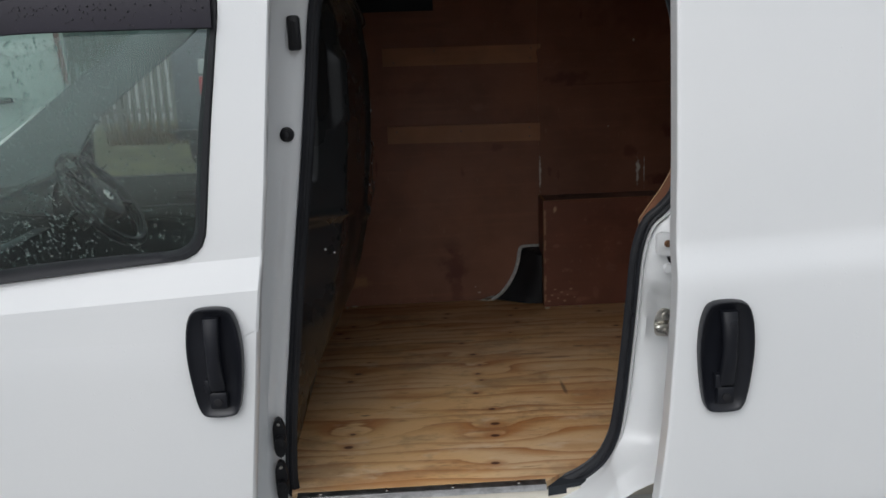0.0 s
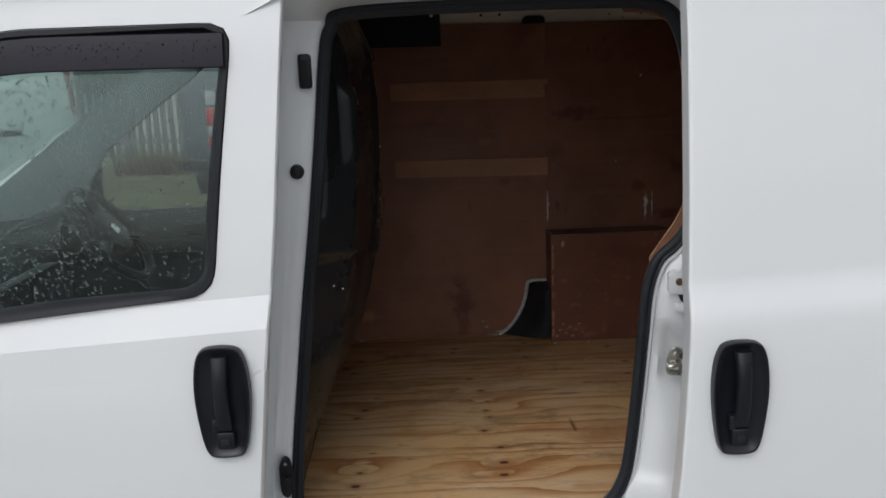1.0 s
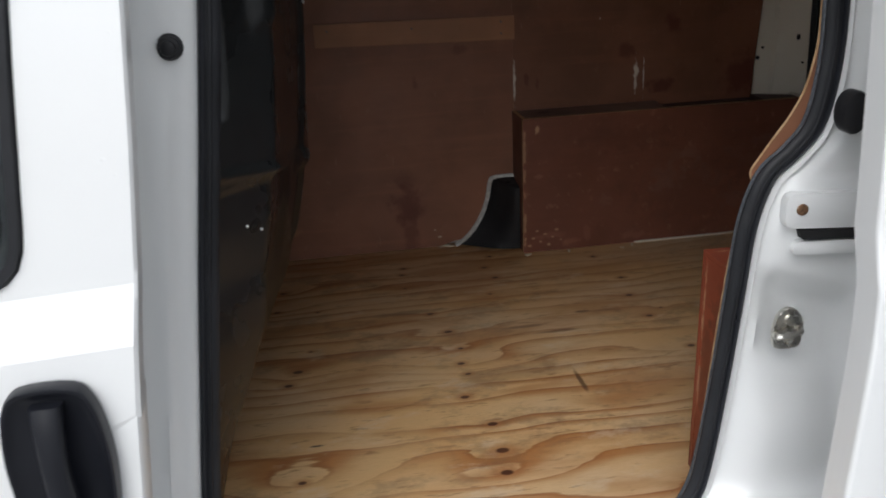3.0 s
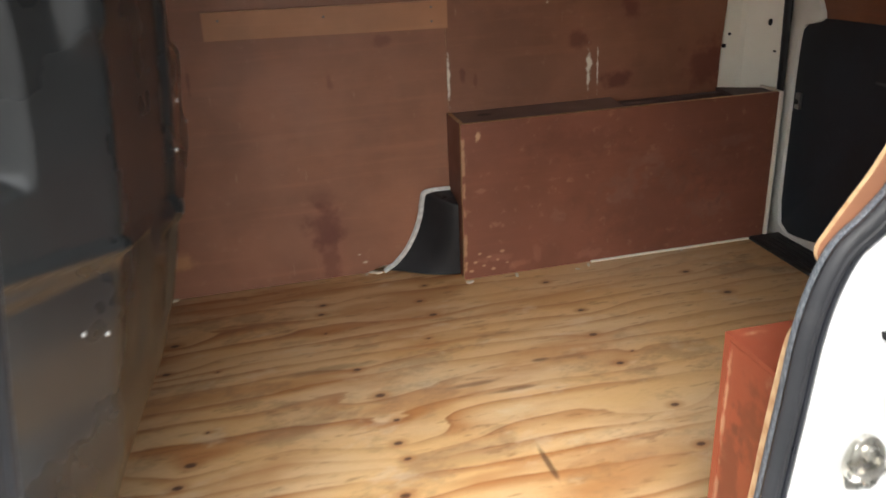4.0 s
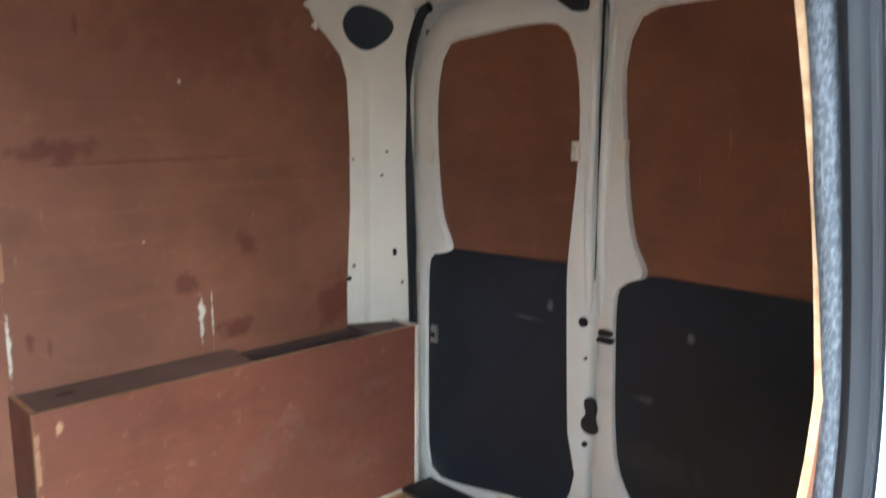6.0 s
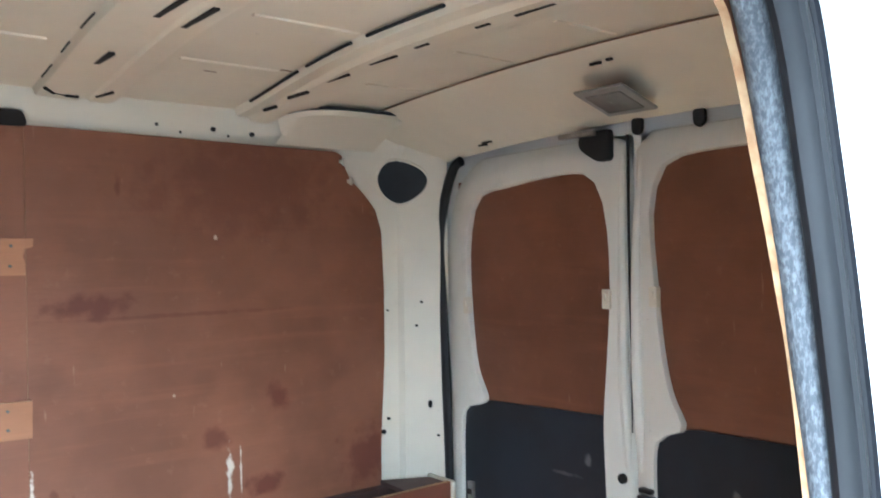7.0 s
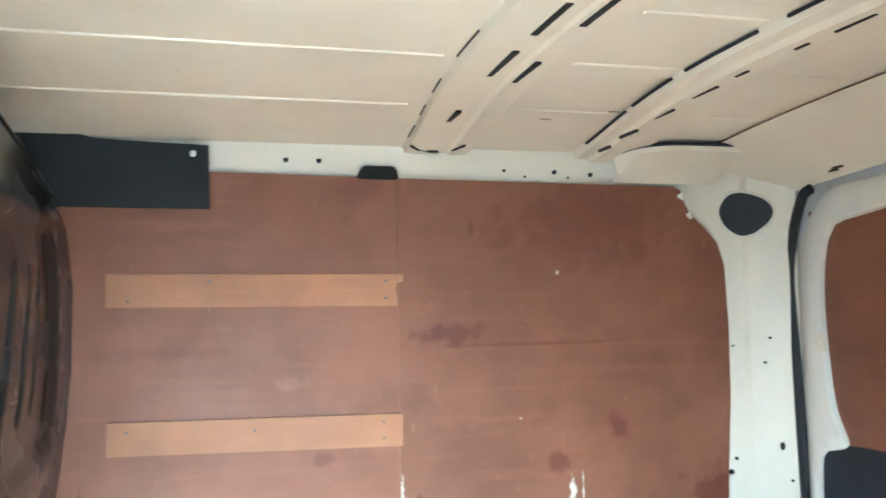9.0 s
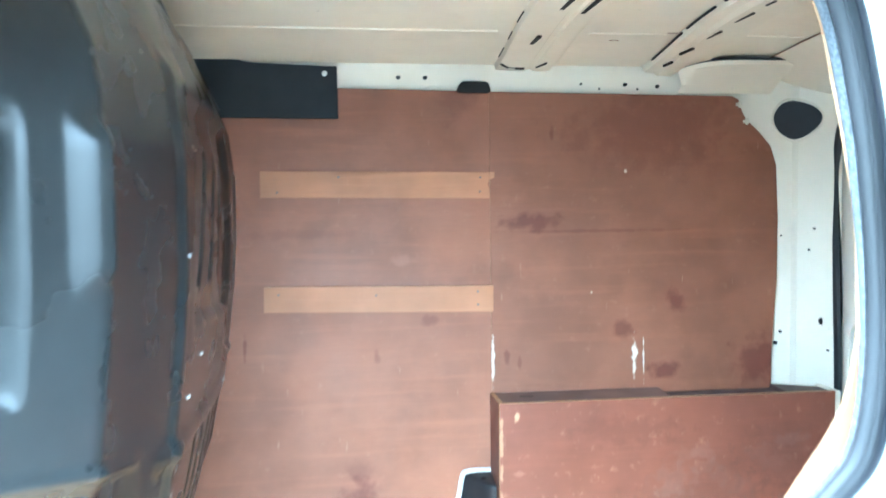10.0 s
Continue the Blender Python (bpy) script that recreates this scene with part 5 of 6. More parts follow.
w2, w3 = shrink(w, centre, 0.014), shrink(w, centre, 0.026)
bm = bmesh.new()
add_bands(bm, [[(x, skin_front(z) + 0.006, z) for x, z in w], [(x, skin_front(z) - 0.006, z) for x, z in shrink(w, centre, 0.004)], [(x, skin_front(z) - 0.006, z) for x, z in w2], [(x, skin_front(z) + 0.010, z) for x, z in w3], [(x, skin_front(z) + 0.022, z) for x, z in w3]])
part("window_rubber", bm, M_SEAL, front_door, "black window rubber", angle=50)
bm = bmesh.new()
pane = shrink(w, centre, 0.020)
add_prism(bm, pane, "y", 0.006, 0.010)
for v in bm.verts:
    v.co.y += 0.10 * (v.co.z - 1.20)
glass = part("window_glass", bm, M_GLASS, front_door, "clear glass beaded with rain")
glass.visible_shadow = False
# smoked wind deflector along the top of the window
bm = bmesh.new()
top_line = smooth_path([(-0.236, 1.704, 0), (-0.43, 1.706, 0), (-0.64, 1.704, 0), (-0.76, 1.680, 0), (-0.86, 1.607, 0)], 6)
rows = [[(p.x, skin_front(p.y - d) + y, p.y - d) for p in top_line] for d, y in ((0.0, 0.004), (0.004, -0.014), (0.035, -0.018), (0.067, -0.018), (0.069, -0.014), (0.035, -0.012), (0.006, -0.006))]
add_bands(bm, rows, closed=False)
part("wind_deflector", bm, M_SMOKE, front_door, "smoked acrylic wind deflector with raindrops", angle=50)


def drops(count, region, depth, lo, hi):
    """Beads of water: low domes on the skin, scattered unevenly."""
    bm = bmesh.new()
    rnd = random.Random(5)
    made = 0
    while made < count:
        x, z = rnd.uniform(*region[0]), rnd.uniform(*region[1])
        if noise.noise((x * 5, z * 5, 3.0)) < rnd.uniform(-0.9, 0.25) or not region[2](x, z):
            continue
        r = lo + (hi - lo) * rnd.random() ** 2
        y = depth(z)
        c = bm.verts.new((x, y - r * 0.85, z))
        ring = [bm.verts.new((x + r * 0.72 * math.cos(k * math.tau / 7), y - r * 0.60, z + r * 0.8 * math.sin(k * math.tau / 7))) for k in range(7)]
        foot = [bm.verts.new((x + r * math.cos(k * math.tau / 7), y, z + r * 1.1 * math.sin(k * math.tau / 7))) for k in range(7)]
        for k in range(7):
            j = (k + 1) % 7
            bm.faces.new((c, ring[k], ring[j]))
            bm.faces.new((ring[k], foot[k], foot[j], ring[j]))
        made += 1
    return bm


ob = link(drops(2000, ((-0.80, -0.26), (1.17, 1.63), lambda x, z: x < -0.29 + (z - 1.2) * 0.12 and (x < -0.50 + (z - 1.2) * 0.2 or random.Random(int(x * 9e4)).random() < 0.4)), lambda z: 0.0055 + 0.10 * (z - 1.20), 0.0014, 0.0035), "raindrops", M_DROP)
tagged(ob, "clear raindrops beaded on the window glass", "raindrops", kind="stuff")
ob.visible_shadow = False
tagged(link(drops(160, ((-0.74, -0.25), (1.640, 1.690), lambda x, z: True), lambda z: skin_front(z) - 0.0175, 0.0010, 0.0026), "raindrops", M_HANDLE), "dark raindrops on the smoked deflector", "raindrops", kind="stuff")


def door_handle(door, cx, cz, depth):
    """A tall black handle: thin bezel, hollow dish, upright grip with a thumb tab and a lock pocket below."""
    y = depth
    out = [(cx + a * 1.06, cz + b) for a, b in soft_poly([(-0.026, 0.114), (0.026, 0.114), (0.044, 0.092), (0.0515, 0.045), (0.0515, -0.005), (0.045, -0.065), (0.037, -0.100), (0.022, -0.114), (-0.022, -0.114), (-0.037, -0.100), (-0.045, -0.065), (-0.0515, -0.005), (-0.0515, 0.045), (-0.044, 0.092)], 4)]

    def ring(s, d):
        return [(cx + (a - cx) * s, y + d, cz + (b - cz) * (s + (1 - s) * 0.45)) for a, b in out]

    bm = bmesh.new()
    add_bands(bm, [ring(1.0, 0.006), ring(1.0, -0.009), ring(0.975, -0.013), ring(0.93, -0.013), ring(0.89, -0.011), ring(0.74, -0.004), ring(0.40, -0.002), ring(0.04, -0.002)], caps=True)
    dish = part("handle", bm, M_HANDLE, door, "wet black plastic handle", angle=60)
    bm = bmesh.new()
    rows = []
    for s in span(0, 1, 13):
        z = cz + 0.098 - 0.152 * s
        w_ = 0.0165 - 0.003 * math.sin(math.pi * s)
        bulge = -0.013 - 0.022 * math.sin(math.pi * min(1.0, 0.08 + s * 0.86)) ** 0.7
        rows.append([(cx - w_, y + bulge + 0.016, z), (cx - w_, y + bulge + 0.005, z), (cx - w_ + 0.005, y + bulge, z), (cx + w_ - 0.005, y + bulge, z), (cx + w_, y + bulge + 0.005, z), (cx + w_, y + bulge + 0.016, z)])
    add_bands(bm, rows, caps=True)
    part("grip", bm, M_HANDLE, dish, angle=60)
    bm = bmesh.new()
    add_box(bm, cx - 0.024, cx - 0.012, y - 0.020, y - 0.002, cz - 0.060, cz - 0.030, 0.003)
    part("thumb_tab", bm, M_HANDLE, dish)
    bm = bmesh.new()
    add_box(bm, cx - 0.018, cx + 0.018, y - 0.017, y - 0.001, cz - 0.096, cz - 0.058, 0.006)
    part("lock_pocket", bm, M_HANDLE, dish)
    bm = bmesh.new()
    add_disc(bm, (cx, y - 0.020, cz - 0.080), "y", 0.009, 0.005, 14, bevel=0.001)
    part("lock_barrel", bm, M_PLASTIC, dish)


door_handle(front_door, -0.276, 0.984, -0.0565)

# sliding door, pushed back along the side
sliding_door = thing("sliding_door", "white sliding door, slid open along the van's side", "door")


def skin_slide(z, x=0.65):
    return skin_front(z - 0.045 * (x - 0.65) + 0.004) * 0.9 - 0.078


bm = bmesh.new()
LEAD = [(0.40, 0.598), (0.65, 0.613), (0.78, 0.626), (0.95, 0.635), (1.092, 0.642), (1.317, 0.647), (1.632, 0.649), (1.80, 0.647)]


def slide_row(z0):
    """One line of the skin along the van: its height follows the rising shoulder."""
    out = []
    for x in (0.0, 0.001, 0.004, 0.010, 0.04, 0.10, 0.20, 0.32, 0.45, 0.60, 0.78, 0.95):
        rise = 0.045 * max(0.0, x) * ease((z0 - 0.9) / 0.2) * (1 - ease((z0 - 1.3) / 0.3))
        e, z = lerp(LEAD, z0), z0 + rise
        y = skin_slide(z, e + x) + (0.006, 0.003, 0.0008, 0.0)[min(3, int(x > 0.0005) + int(x > 0.003) + int(x > 0.009))]
        out.append((e + x, y, z))
    a = out[0]
    return [(a[0] + 0.020, a[1] + 0.046, a[2]), (a[0] + 0.001, a[1] + 0.040, a[2])] + out + [(out[-1][0] + 0.005, out[-1][1] + 0.05, out[-1][2])]


add_bands(bm, [slide_row(z) for z in (0.40, 0.52, 0.60, 0.64, 0.72, 0.82, 0.92, 1.00, 1.06, 1.10, 1.123, 1.14, 1.165, 1.186, 1.20, 1.25, 1.35, 1.45, 1.55, 1.65, 1.74, 1.80)], closed=False)
part("door_skin", bm, M_BODY, sliding_door, angle=13)
bm = bmesh.new()
add_box(bm, 0.70, 1.60, skin_slide(0.6) - 0.022, skin_slide(0.6) - 0.002, 0.50, 0.628, 0.008)
part("rubbing_strip", bm, M_PLASTIC, sliding_door, "black plastic rubbing strip")
bm = bmesh.new()
add_grid(bm, lambda x, z: (x, skin_slide(z) + 0.05, z), span(0.67, 1.6, 4), span(0.42, 1.78, 8))
part("inner_skin", bm, M_BODY, sliding_door)
door_handle(sliding_door, 0.736, 0.969, -0.1285)

tagged(link(drops(70, ((0.67, 0.80), (1.05, 1.42), lambda x, z: True), lambda z: skin_slide(z, 0.73) + 0.0004, 0.0008, 0.0022), "raindrops", M_DROP), "clear raindrops on the white sliding door", "raindrops", kind="stuff")

# fittings on the front post
bm = bmesh.new()
add_box(bm, -0.112, -0.086, 0.158, 0.190, 1.588, 1.660, 0.006)
latch = tagged(link(bm, "striker_socket", M_PLASTIC), "black striker socket set in the white door post", "socket")
bm = bmesh.new()
add_box(bm, -0.105, -0.093, 0.1555, 0.162, 1.600, 1.648, 0.002)
part("opening", bm, M_HOLE, latch)
bm = bmesh.new()
for r, d in ((0.0165, 0.0), (0.014, -0.007), (0.0095, -0.014)):
    add_disc(bm, (-0.132, 0.172 + d, 1.412), "y", r, 0.010, 18, bevel=0.003)
tagged(link(bm, "rubber_stop", M_PLASTIC), "round stepped black rubber stop on the door post", "rubber stop")


def post_plate(cx, cz, h):
    ob = thing("striker_pad", "black striker plate on the white door post", "striker")
    bm = bmesh.new()
    add_prism(bm, rounded([(cx - 0.013, cz - h * 0.32), (cx - 0.006, cz - h / 2), (cx + 0.008, cz - h / 2), (cx + 0.016, cz - h * 0.2), (cx + 0.016, cz + h * 0.2), (cx + 0.006, cz + h / 2), (cx - 0.006, cz + h / 2), (cx - 0.013, cz + h * 0.3)], 0.008), "y", 0.160, 0.178, bevel=0.003)
    part("plate", bm, M_PLASTIC, ob)
    bm = bmesh.new()
    add_disc(bm, (cx + 0.004, 0.140, cz - 0.002), "y", 0.012, 0.024, 16, bevel=0.003)
    part("stud", bm, M_PLASTIC, ob)
    bm = bmesh.new()
    add_disc(bm, (cx + 0.002, 0.156, cz + h * 0.38), "y", 0.004, 0.008, 10)
    part("screw", bm, M_STEEL, ob)


post_plate(-0.205, 0.705, 0.098)
post_plate(-0.208, 0.592, 0.105)

# fittings on the rear jamb
rail = thing("rail_cover", "white end plate of the sliding-door rail", "rail cover")
bm = bmesh.new()
add_prism(bm, rounded([(0.680, 1.108), (0.86, 1.095), (0.86, 1.150), (0.680, 1.160)], 0.012), "y", 0.149, 0.165, bevel=0.003)
part("plate", bm, M_BODY, rail)
bm = bmesh.new()
add_disc(bm, (0.704, 0.1455, 1.135), "y", 0.0085, 0.006, 14, bevel=0.001)
part("bolt", bm, M_RUST, rail, "rusty bolt")
bm = bmesh.new()
add_prism(bm, [(0.712, 1.088), (0.90, 1.076), (0.90, 1.093), (0.706, 1.102)], "y", 0.1495, 0.170)
part("rail_slot", bm, M_HOLE, rail)
bm = bmesh.new()
add_prism(bm, rounded([(0.700, 1.064), (0.90, 1.052), (0.90, 1.075), (0.700, 1.084)], 0.008), "y", 0.152, 0.165, bevel=0.002)
part("rail_lip", bm, M_BODY, rail)
striker = thing("door_striker", "shiny steel striker bolted in the jamb recess", "striker")
bm = bmesh.new()
add_prism(bm, rounded([(0.678, 0.918), (0.722, 0.916), (0.724, 0.962), (0.708, 0.984), (0.686, 0.982), (0.676, 0.955)], 0.010), "y", 0.142, 0.150, bevel=0.002)
part("plate", bm, M_STEEL, striker)
bm = bmesh.new()
add_disc(bm, (0.700, 0.134, 0.966), "y", 0.0085, 0.010, 14, bevel=0.002)
add_disc(bm, (0.704, 0.134, 0.930), "y", 0.0085, 0.010, 14, bevel=0.002)
part("bolts", bm, M_STEEL, striker)
bm = bmesh.new()
add_tube(bm, smooth_path([(0.682, 0.148, 0.942), (0.678, 0.132, 0.944), (0.694, 0.128, 0.946), (0.714, 0.132, 0.948), (0.718, 0.148, 0.948)], 5), 0.0048, 8)
part("loop", bm, M_STEEL, striker)
for cx, cz, rx, rz in ((0.752, 1.275, 0.020, 0.030), (0.832, 0.755, 0.018, 0.034)):
    bm = bmesh.new()
    add_disc(bm, (cx, 0.122, cz), "y", rx, 0.028, 18, rz=rz, bevel=0.005)
    tagged(link(bm, "buffer_pad", M_PLASTIC), "black rubber buffer on the rear jamb", "rubber buffer", "jamb buffers")

# ---- cab seen through the front window ----
bm = bmesh.new()
add_grid(bm, lambda x, k: ((x, 1.70, 0.60), (x, 1.685, 0.95), (x, 1.70, 1.07), (x, 1.72, 1.128), (x, 1.76, 1.125), (x, 1.80, 0.60))[k], span(-1.60, -0.25, 8), range(6))
far_door = tagged(link(bm, "cab_door", M_GREYPL), "dark grey door trim on the cab's far side", "door trim", kind="structure")
bm = bmesh.new()
add_box(bm, -0.95, -0.70, 1.655, 1.688, 0.96, 1.015, 0.012)
part("armrest", bm, M_GREYPL, far_door)
bm = bmesh.new()
add_box(bm, -0.80, -0.72, 1.672, 1.690, 1.03, 1.07, 0.010)
part("pocket", bm, M_HOLE, far_door)
bm = bmesh.new()
add_prism(bm, [(-0.62, 1.80), (-0.74, 1.80), (-0.972, 1.624), (-1.25, 1.419), (-1.497, 1.237), (-1.75, 1.05), (-1.75, 0.95), (-1.215, 0.95), (-1.205, 1.142), (-1.165, 1.235), (-1.064, 1.381), (-0.865, 1.519), (-0.70, 1.64), (-0.60, 1.72)], "y", 1.652, 1.682, bevel=0.010)
tagged(link(bm, "windscreen_post", M_PILLAR), "grey trimmed windscreen post on the far side", "pillar", kind="structure")
bm = bmesh.new()
add_tube(bm, [(-0.80, 0.12, 1.76), (-1.10, 0.08, 1.58), (-1.45, 0.04, 1.20), (-1.80, 0.02, 1.00)], 0.04, 10)
tagged(link(bm, "windscreen_post", M_GREYPL), "grey windscreen post on the near side", "pillar", kind="structure")
bm = bmesh.new()
add_prism(bm, [(-0.72, 1.780), (-1.75, 1.105), (-1.75, 1.101), (-0.72, 1.776)], "y", 0.06, 1.70)
ws = tagged(link(bm, "windscreen", M_GLASS), "sloping clear windscreen", "windscreen", kind="structure")
ws.visible_shadow = False
bm = bmesh.new()
add_grid(bm, lambda x, k: ((x, 0.055, 1.785), (x, 0.12, 1.83), (x, 0.9, 1.86), (x, 1.66, 1.83), (x, 1.745, 1.76))[k], span(-0.74, -0.28, 5), range(5))
add_grid(bm, lambda x, k: ((x, 0.05, 1.80), (x, 0.12, 1.87), (x, 0.9, 1.91), (x, 1.66, 1.87), (x, 1.75, 1.80))[k], span(-0.76, -0.28, 5), range(5))
tagged(link(bm, "cab_roof", M_GREYPL), "grey cab headlining", "headlining", kind="structure")
dash = thing("dashboard", "dark grey moulded dashboard with instrument hood", "dashboard", kind="structure")
bm = bmesh.new()
add_grid(bm, lambda y, k: ((-0.84, y, 0.45), (-0.96, y, 0.80), (-1.00, y, 0.98), (-1.02, y, 1.05), (-1.07, y, 1.10), (-1.25, y, 1.135), (-1.72, y, 1.09), (-1.78, y, 0.40))[k], span(0.02, 1.70, 24), range(8))
part("panel", bm, M_GREYPL, dash, angle=60)
bm = bmesh.new()
add_grid(bm, lambda u, v: (-1.02 - 0.20 * v, 1.24 + 0.20 * math.cos(math.pi * u), 1.105 + 0.125 * math.sin(math.pi * u) ** 0.7 * (1 - 0.5 * v * v)), span(0, 1, 16), span(0, 1, 7))
part("instrument_hood", bm, M_PLASTIC, dash)
for cy in (0.55, 0.78):
    bm = bmesh.new()
    add_box(bm, -1.030, -0.992, cy - 0.085, cy + 0.085, 0.970, 1.040, 0.014)
    vent = part("air_vent", bm, M_PLASTIC, dash, "black slatted air vent")
    for k in range(4):
        bm = bmesh.new()
        add_box(bm, -0.992, -0.986, cy - 0.075, cy + 0.075, 0.983 + k * 0.014, 0.987 + k * 0.014)
        part("vent_slat", bm, M_GREYPL, vent)
bm = bmesh.new()
add_prism(bm, rounded([(0.44, 0.62), (0.90, 0.62), (0.94, 1.00), (0.90, 1.10), (0.46, 1.10), (0.42, 1.00)], 0.05), "x", -1.00, -0.955, bevel=0.012)
part("centre_panel", bm, M_PLASTIC, dash)

wheel = thing("steering_wheel", "black steering wheel with a silver badge", "steering wheel")
tilt = Matrix.Translation((-0.935, 1.25, 1.115)) @ Euler((0, radians(54), 0)).to_matrix().to_4x4()
bm = bmesh.new()
add_tube(bm, [tilt @ Vector((0.185 * math.cos(a), 0.185 * math.sin(a), 0)) for a in span(0, math.tau, 37)[:-1]], 0.017, 10, True)
part("rim", bm, M_PLASTIC, wheel)
for a in (1.25, -1.25, math.pi - 0.45, math.pi + 0.45):
    bm = bmesh.new()
    add_tube(bm, [tilt @ Vector((0.05 * math.cos(a), 0.05 * math.sin(a), 0)), tilt @ Vector((0.18 * math.cos(a), 0.18 * math.sin(a), 0))], 0.018, 8, squash=0.5)
    part("spoke", bm, M_PLASTIC, wheel)
bm = bmesh.new()
add_disc(bm, (0, 0, -0.02), "z", 0.082, 0.045, 24, bevel=0.012)
bmesh.ops.transform(bm, matrix=tilt, verts=bm.verts)
part("hub", bm, M_PLASTIC, wheel)
bm = bmesh.new()
add_disc(bm, (0, 0, 0.0255), "z", 0.022, 0.003, 20, bevel=0.001)
bmesh.ops.transform(bm, matrix=tilt, verts=bm.verts)
part("badge", bm, M_STEEL, wheel, "silver oval badge")
bm = bmesh.new()
add_tube(bm, [(-0.95, 1.25, 1.09), (-1.15, 1.25, 0.95)], 0.035, 10)
part("column", bm, M_PLASTIC, wheel)

mirror = thing("door_mirror", "black door mirror on the far side", "mirror")
bm = bmesh.new()
out = soft_poly([(1.84, 1.14), (1.985, 1.15), (2.01, 1.23), (1.98, 1.33), (1.88, 1.335), (1.83, 1.24)], 5)
add_prism(bm, out, "x", -1.26, -1.16, bevel=0.012)
part("housing", bm, M_PLASTIC, mirror)
bm = bmesh.new()
add_prism(bm, [(1.92 + (a - 1.92) * 0.86, 1.238 + (b - 1.238) * 0.86) for a, b in out], "x", -1.159, -1.156)
part("mirror_glass", bm, plain("mirror_silver", (0.85, 0.86, 0.86), 0.03, 1.0, vary=0.0), mirror, "mirror glass")
bm = bmesh.new()
add_tube(bm, [(-1.21, 1.70, 1.11), (-1.21, 1.86, 1.17)], 0.03, 8)
part("arm", bm, M_PLASTIC, mirror)
bm = bmesh.new()
add_grid(bm, lambda x, k: ((x, -0.02, 0.30), (x, 0.0, 0.95), (x, 0.25, 1.00), (x, 1.5, 1.00), (x, 1.80, 0.95), (x, 1.82, 0.30))[k], [-2.45, -2.2, -1.9, -1.42], range(6))
tagged(link(bm, "front_wing", M_BODY), "white bonnet and wings of the van", "bonnet", kind="structure")

# ---- the yard beyond ----
bm = bmesh.new()
rnd = random.Random(8)
add_grid(bm, lambda x, y: (x, y, 0.02 + 0.06 * ease((y - 9.0) / 5.0) + 0.04 * noise.noise((x, y, 1.0))), span(-26, 14, 60), span(8.6, 19, 24))
tagged(link(bm, "verge", M_GRASS), "mossy green and grey gravelly bank before the fence", "grass", kind="structure")
bm = bmesh.new()
for _ in range(2600):
    x, y = rnd.uniform(-14, 2), rnd.uniform(13.5, 14.1)
    h, a = rnd.uniform(0.2, 0.6), rnd.uniform(0, math.tau)
    dx, dy = 0.02 * math.cos(a), 0.02 * math.sin(a)
    lean = rnd.uniform(-0.15, 0.15)
    bm.faces.new([bm.verts.new(p) for p in ((x - dx, y - dy, 0.05), (x + dx, y + dy, 0.05), (x + lean, y, 0.06 + h))])
tagged(link(bm, "dead_growth", M_BRUSH), "brown dead bracken along the fence's foot", "undergrowth", kind="stuff")
fence = thing("paling_fence", "weathered grey wooden paling fence along the yard", "fence")
pale = bmesh.new()
add_prism(pale, [(-0.048, 0.0), (0.048, 0.0), (0.048, 2.22), (0.0, 2.28), (-0.048, 2.22)], "y", -0.010, 0.010)
first = link(pale, "pale", M_FENCE, fence)
first.location = (-14, 14.2, 0.1)
for k in range(1, 110):
    ob = first.copy()
    scene.collection.objects.link(ob)
    ob.location = (-14 + k * 0.145, 14.2 + rnd.uniform(-0.01, 0.01), 0.1 + rnd.uniform(-0.04, 0.03))
    ob.rotation_euler = (0, rnd.uniform(-0.012, 0.012), 0)
for z in (0.60, 1.55):
    bm = bmesh.new()
    add_box(bm, -14.1, 2.0, 14.212, 14.26, z, z + 0.09)
    part("rail", bm, M_FENCE, fence)
for k in range(8):
    bm = bmesh.new()
    add_box(bm, -14 + k * 2.2, -13.9 + k * 2.2, 14.262, 14.36, 0.1, 2.0, 0.006)
    part("post", bm, M_FENCE, fence)

# the tail of a dark vehicle that stands before the fence
tail = thing("parked_truck", "dark slate-grey vehicle with tall tail lamps, parked before the fence", "truck")
M_SLATE = plain("slate_grey_paint", (0.060, 0.070, 0.080), 0.45, vary=0.15)
bm = bmesh.new()
add_prism(bm, rounded([(-3.20, 0.42), (-1.60, 0.42), (-1.60, 1.95), (-3.10, 1.95), (-3.20, 1.60)], 0.08), "y", 10.8, 12.6, bevel=0.03)
part("body", bm, M_SLATE, tail)
bm = bmesh.new()
add_prism(bm, rounded([(-2.62, 0.98), (-1.75, 0.98), (-1.75, 1.80), (-2.62, 1.80)], 0.08), "y", 10.785, 10.80)
part("rear_window", bm, M_HOLE, tail)
bm = bmesh.new()
add_box(bm, -3.24, -1.56, 10.72, 10.84, 0.40, 0.56, 0.03)
part("bumper", bm, M_PLASTIC, tail, "black bumper")
M_REDLENS = plain("bright_red_lens", (0.30, 0.030, 0.034), 0.25, vary=0.1)
M_CLEARLENS = plain("clear_lamp_lens", (0.26, 0.27, 0.27), 0.25, vary=0.15, scale=30.0)
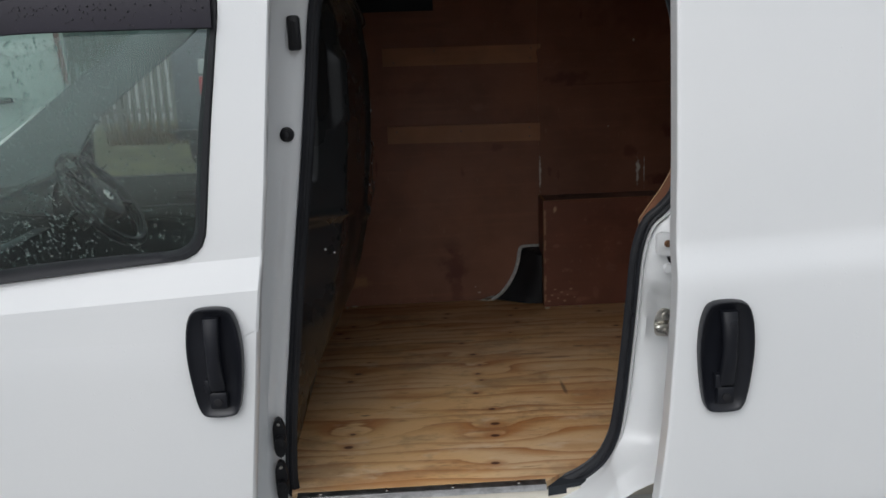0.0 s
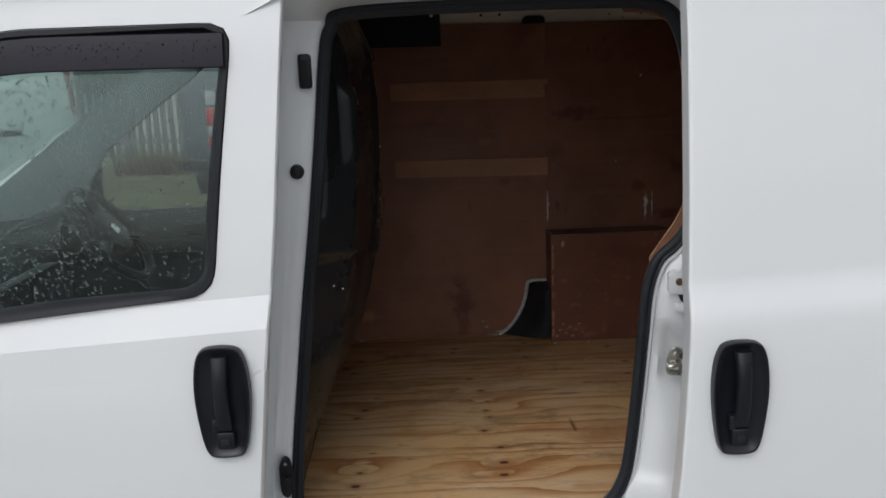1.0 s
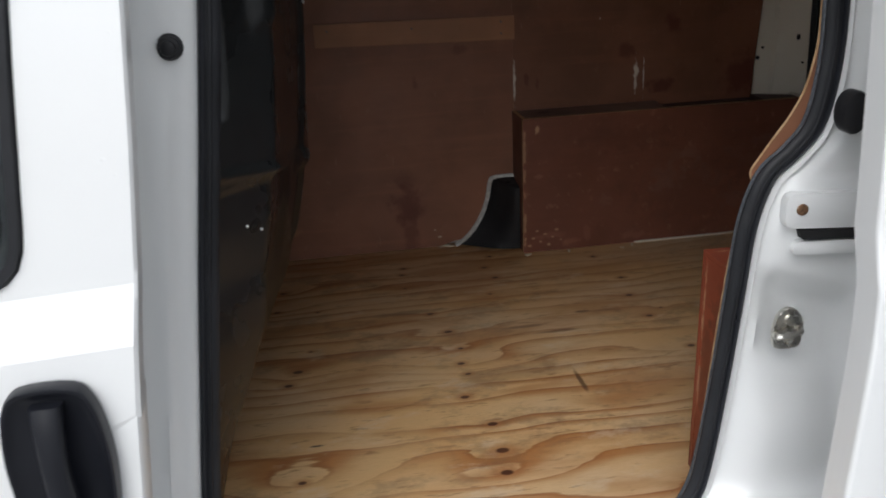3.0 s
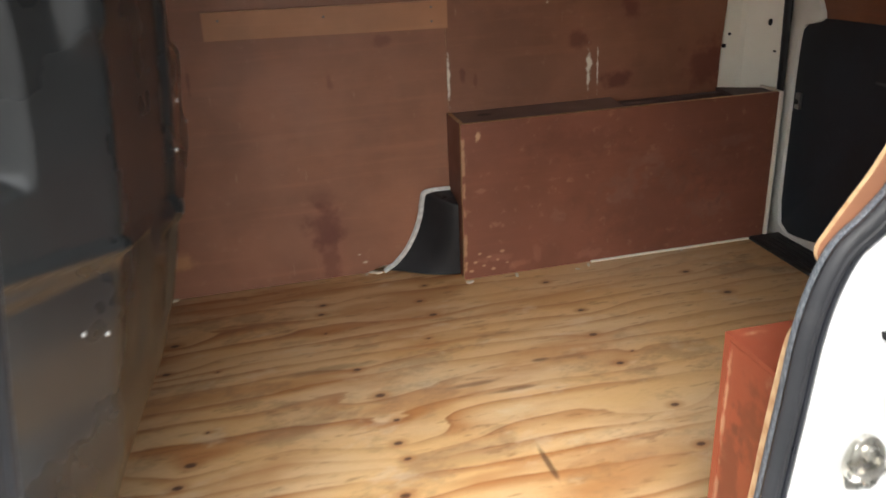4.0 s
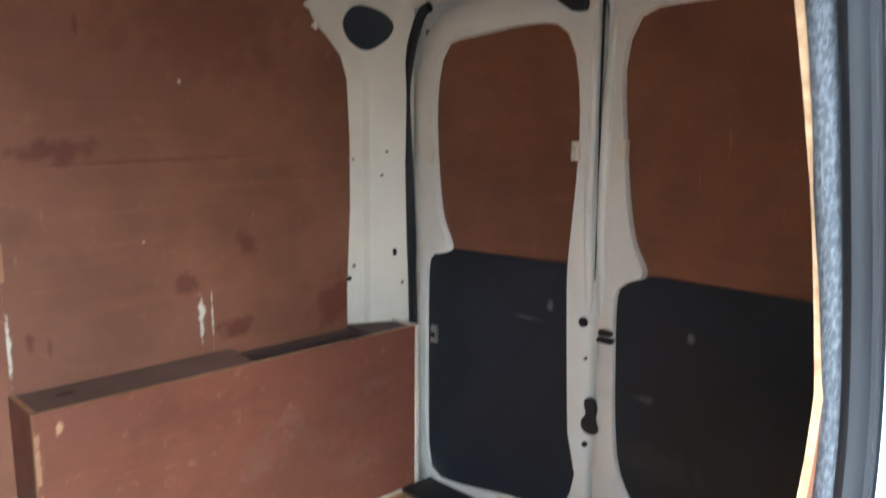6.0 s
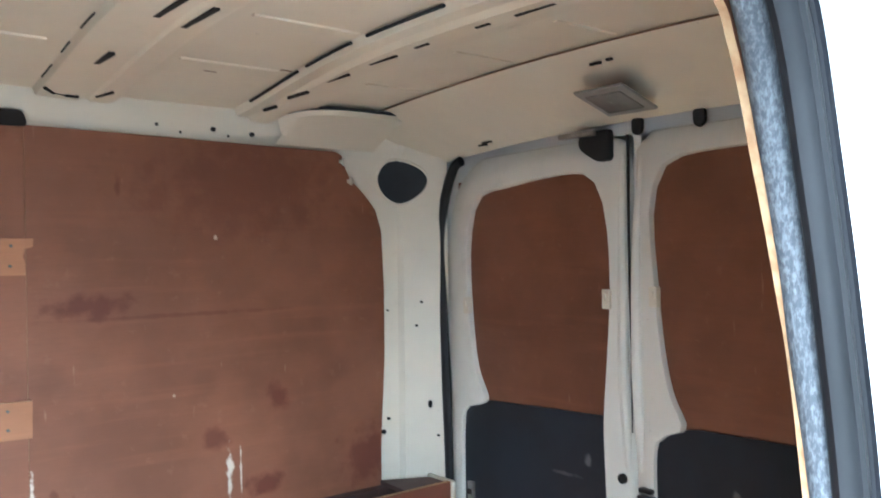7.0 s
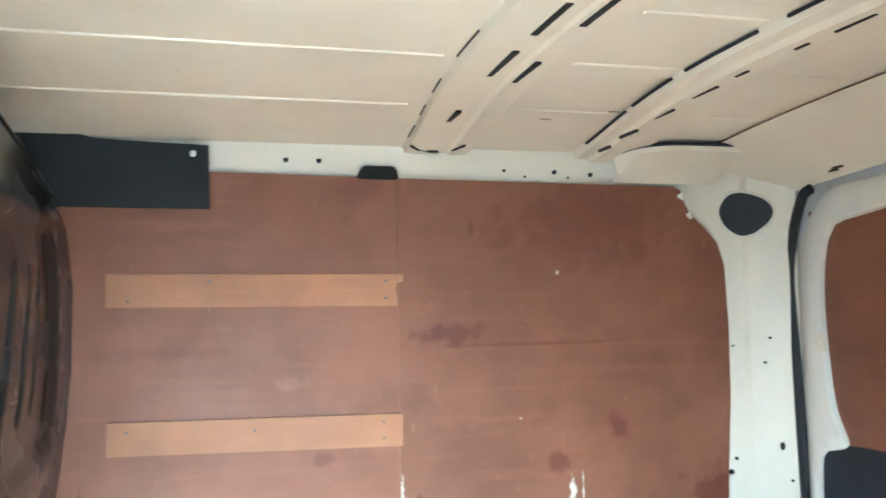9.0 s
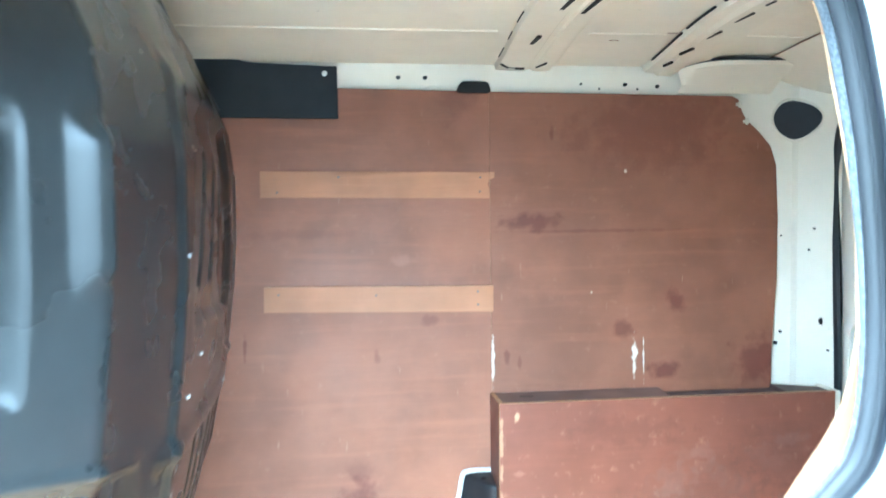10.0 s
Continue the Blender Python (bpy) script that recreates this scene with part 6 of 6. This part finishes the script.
for z0, z1, mt, word in ((1.34, 1.55, M_CLEARLENS, "pale upper lens"), (1.05, 1.30, M_REDLENS, "red lens"), (0.93, 1.02, M_CLEARLENS, "pale plate"), (0.72, 0.88, M_REDLENS, "red lens"), (0.56, 0.71, M_CLEARLENS, "pale lower lens")):
    bm = bmesh.new()
    add_box(bm, -2.83, -2.68, 10.775, 10.80, z0, z1, 0.01)
    part("tail_lamp", bm, mt, tail, word)
for x in (-3.06, -1.84):
    bm = bmesh.new()
    add_disc(bm, (x, 11.1, 0.36), "x", 0.36, 0.22, 26, bevel=0.03)
    part("wheel", bm, M_SEAL, tail, "black tyre")

# a white van parked across the yard
other = thing("parked_van", "white van parked across the yard, seen through the windscreen", "van")
bm = bmesh.new()
sec = rounded([(5.0, 0.35), (5.0, 1.15), (5.10, 1.95), (5.35, 2.10), (6.55, 2.10), (6.8, 1.95), (6.9, 1.15), (6.9, 0.35)], 0.12)
add_bands(bm, [[(x, a, 0.35 + (b - 0.35) * f) for a, b in sec] for x, f in ((-7.05, 0.42), (-6.75, 0.55), (-5.85, 0.62), (-5.05, 1.0), (-2.50, 1.0), (-2.43, 0.97))], caps=True)
part("body", bm, M_VAN2, other, angle=50)
bm = bmesh.new()
add_prism(bm, [(-2.475, 1.42), (-2.44, 1.42), (-2.47, 1.84), (-2.505, 1.84)], "y", 4.988, 5.06)
part("tail_lamp", bm, M_TAIL, other, "red tail lamp")
bm = bmesh.new()
add_box(bm, -3.04, -2.84, 4.965, 5.005, 1.295, 1.34, 0.012)
part("handle", bm, M_PLASTIC, other, "dark door handle")
for x in (-6.1, -3.2):
    for y in (5.02, 6.68):
        bm = bmesh.new()
        add_disc(bm, (x, y, 0.34), "y", 0.33, 0.2, 28, bevel=0.03)
        part("wheel", bm, M_SEAL, other, "black tyre")
bm = bmesh.new()
add_box(bm, -4.9, -4.35, 4.985, 5.03, 1.20, 1.75, 0.03)
part("side_window", bm, M_HOLE, other)
other.matrix_world = Matrix.Translation((-2.43, 5.0, 0)) @ Euler((0, 0, radians(27))).to_matrix().to_4x4() @ Matrix.Translation((2.43, -5.0, 0))
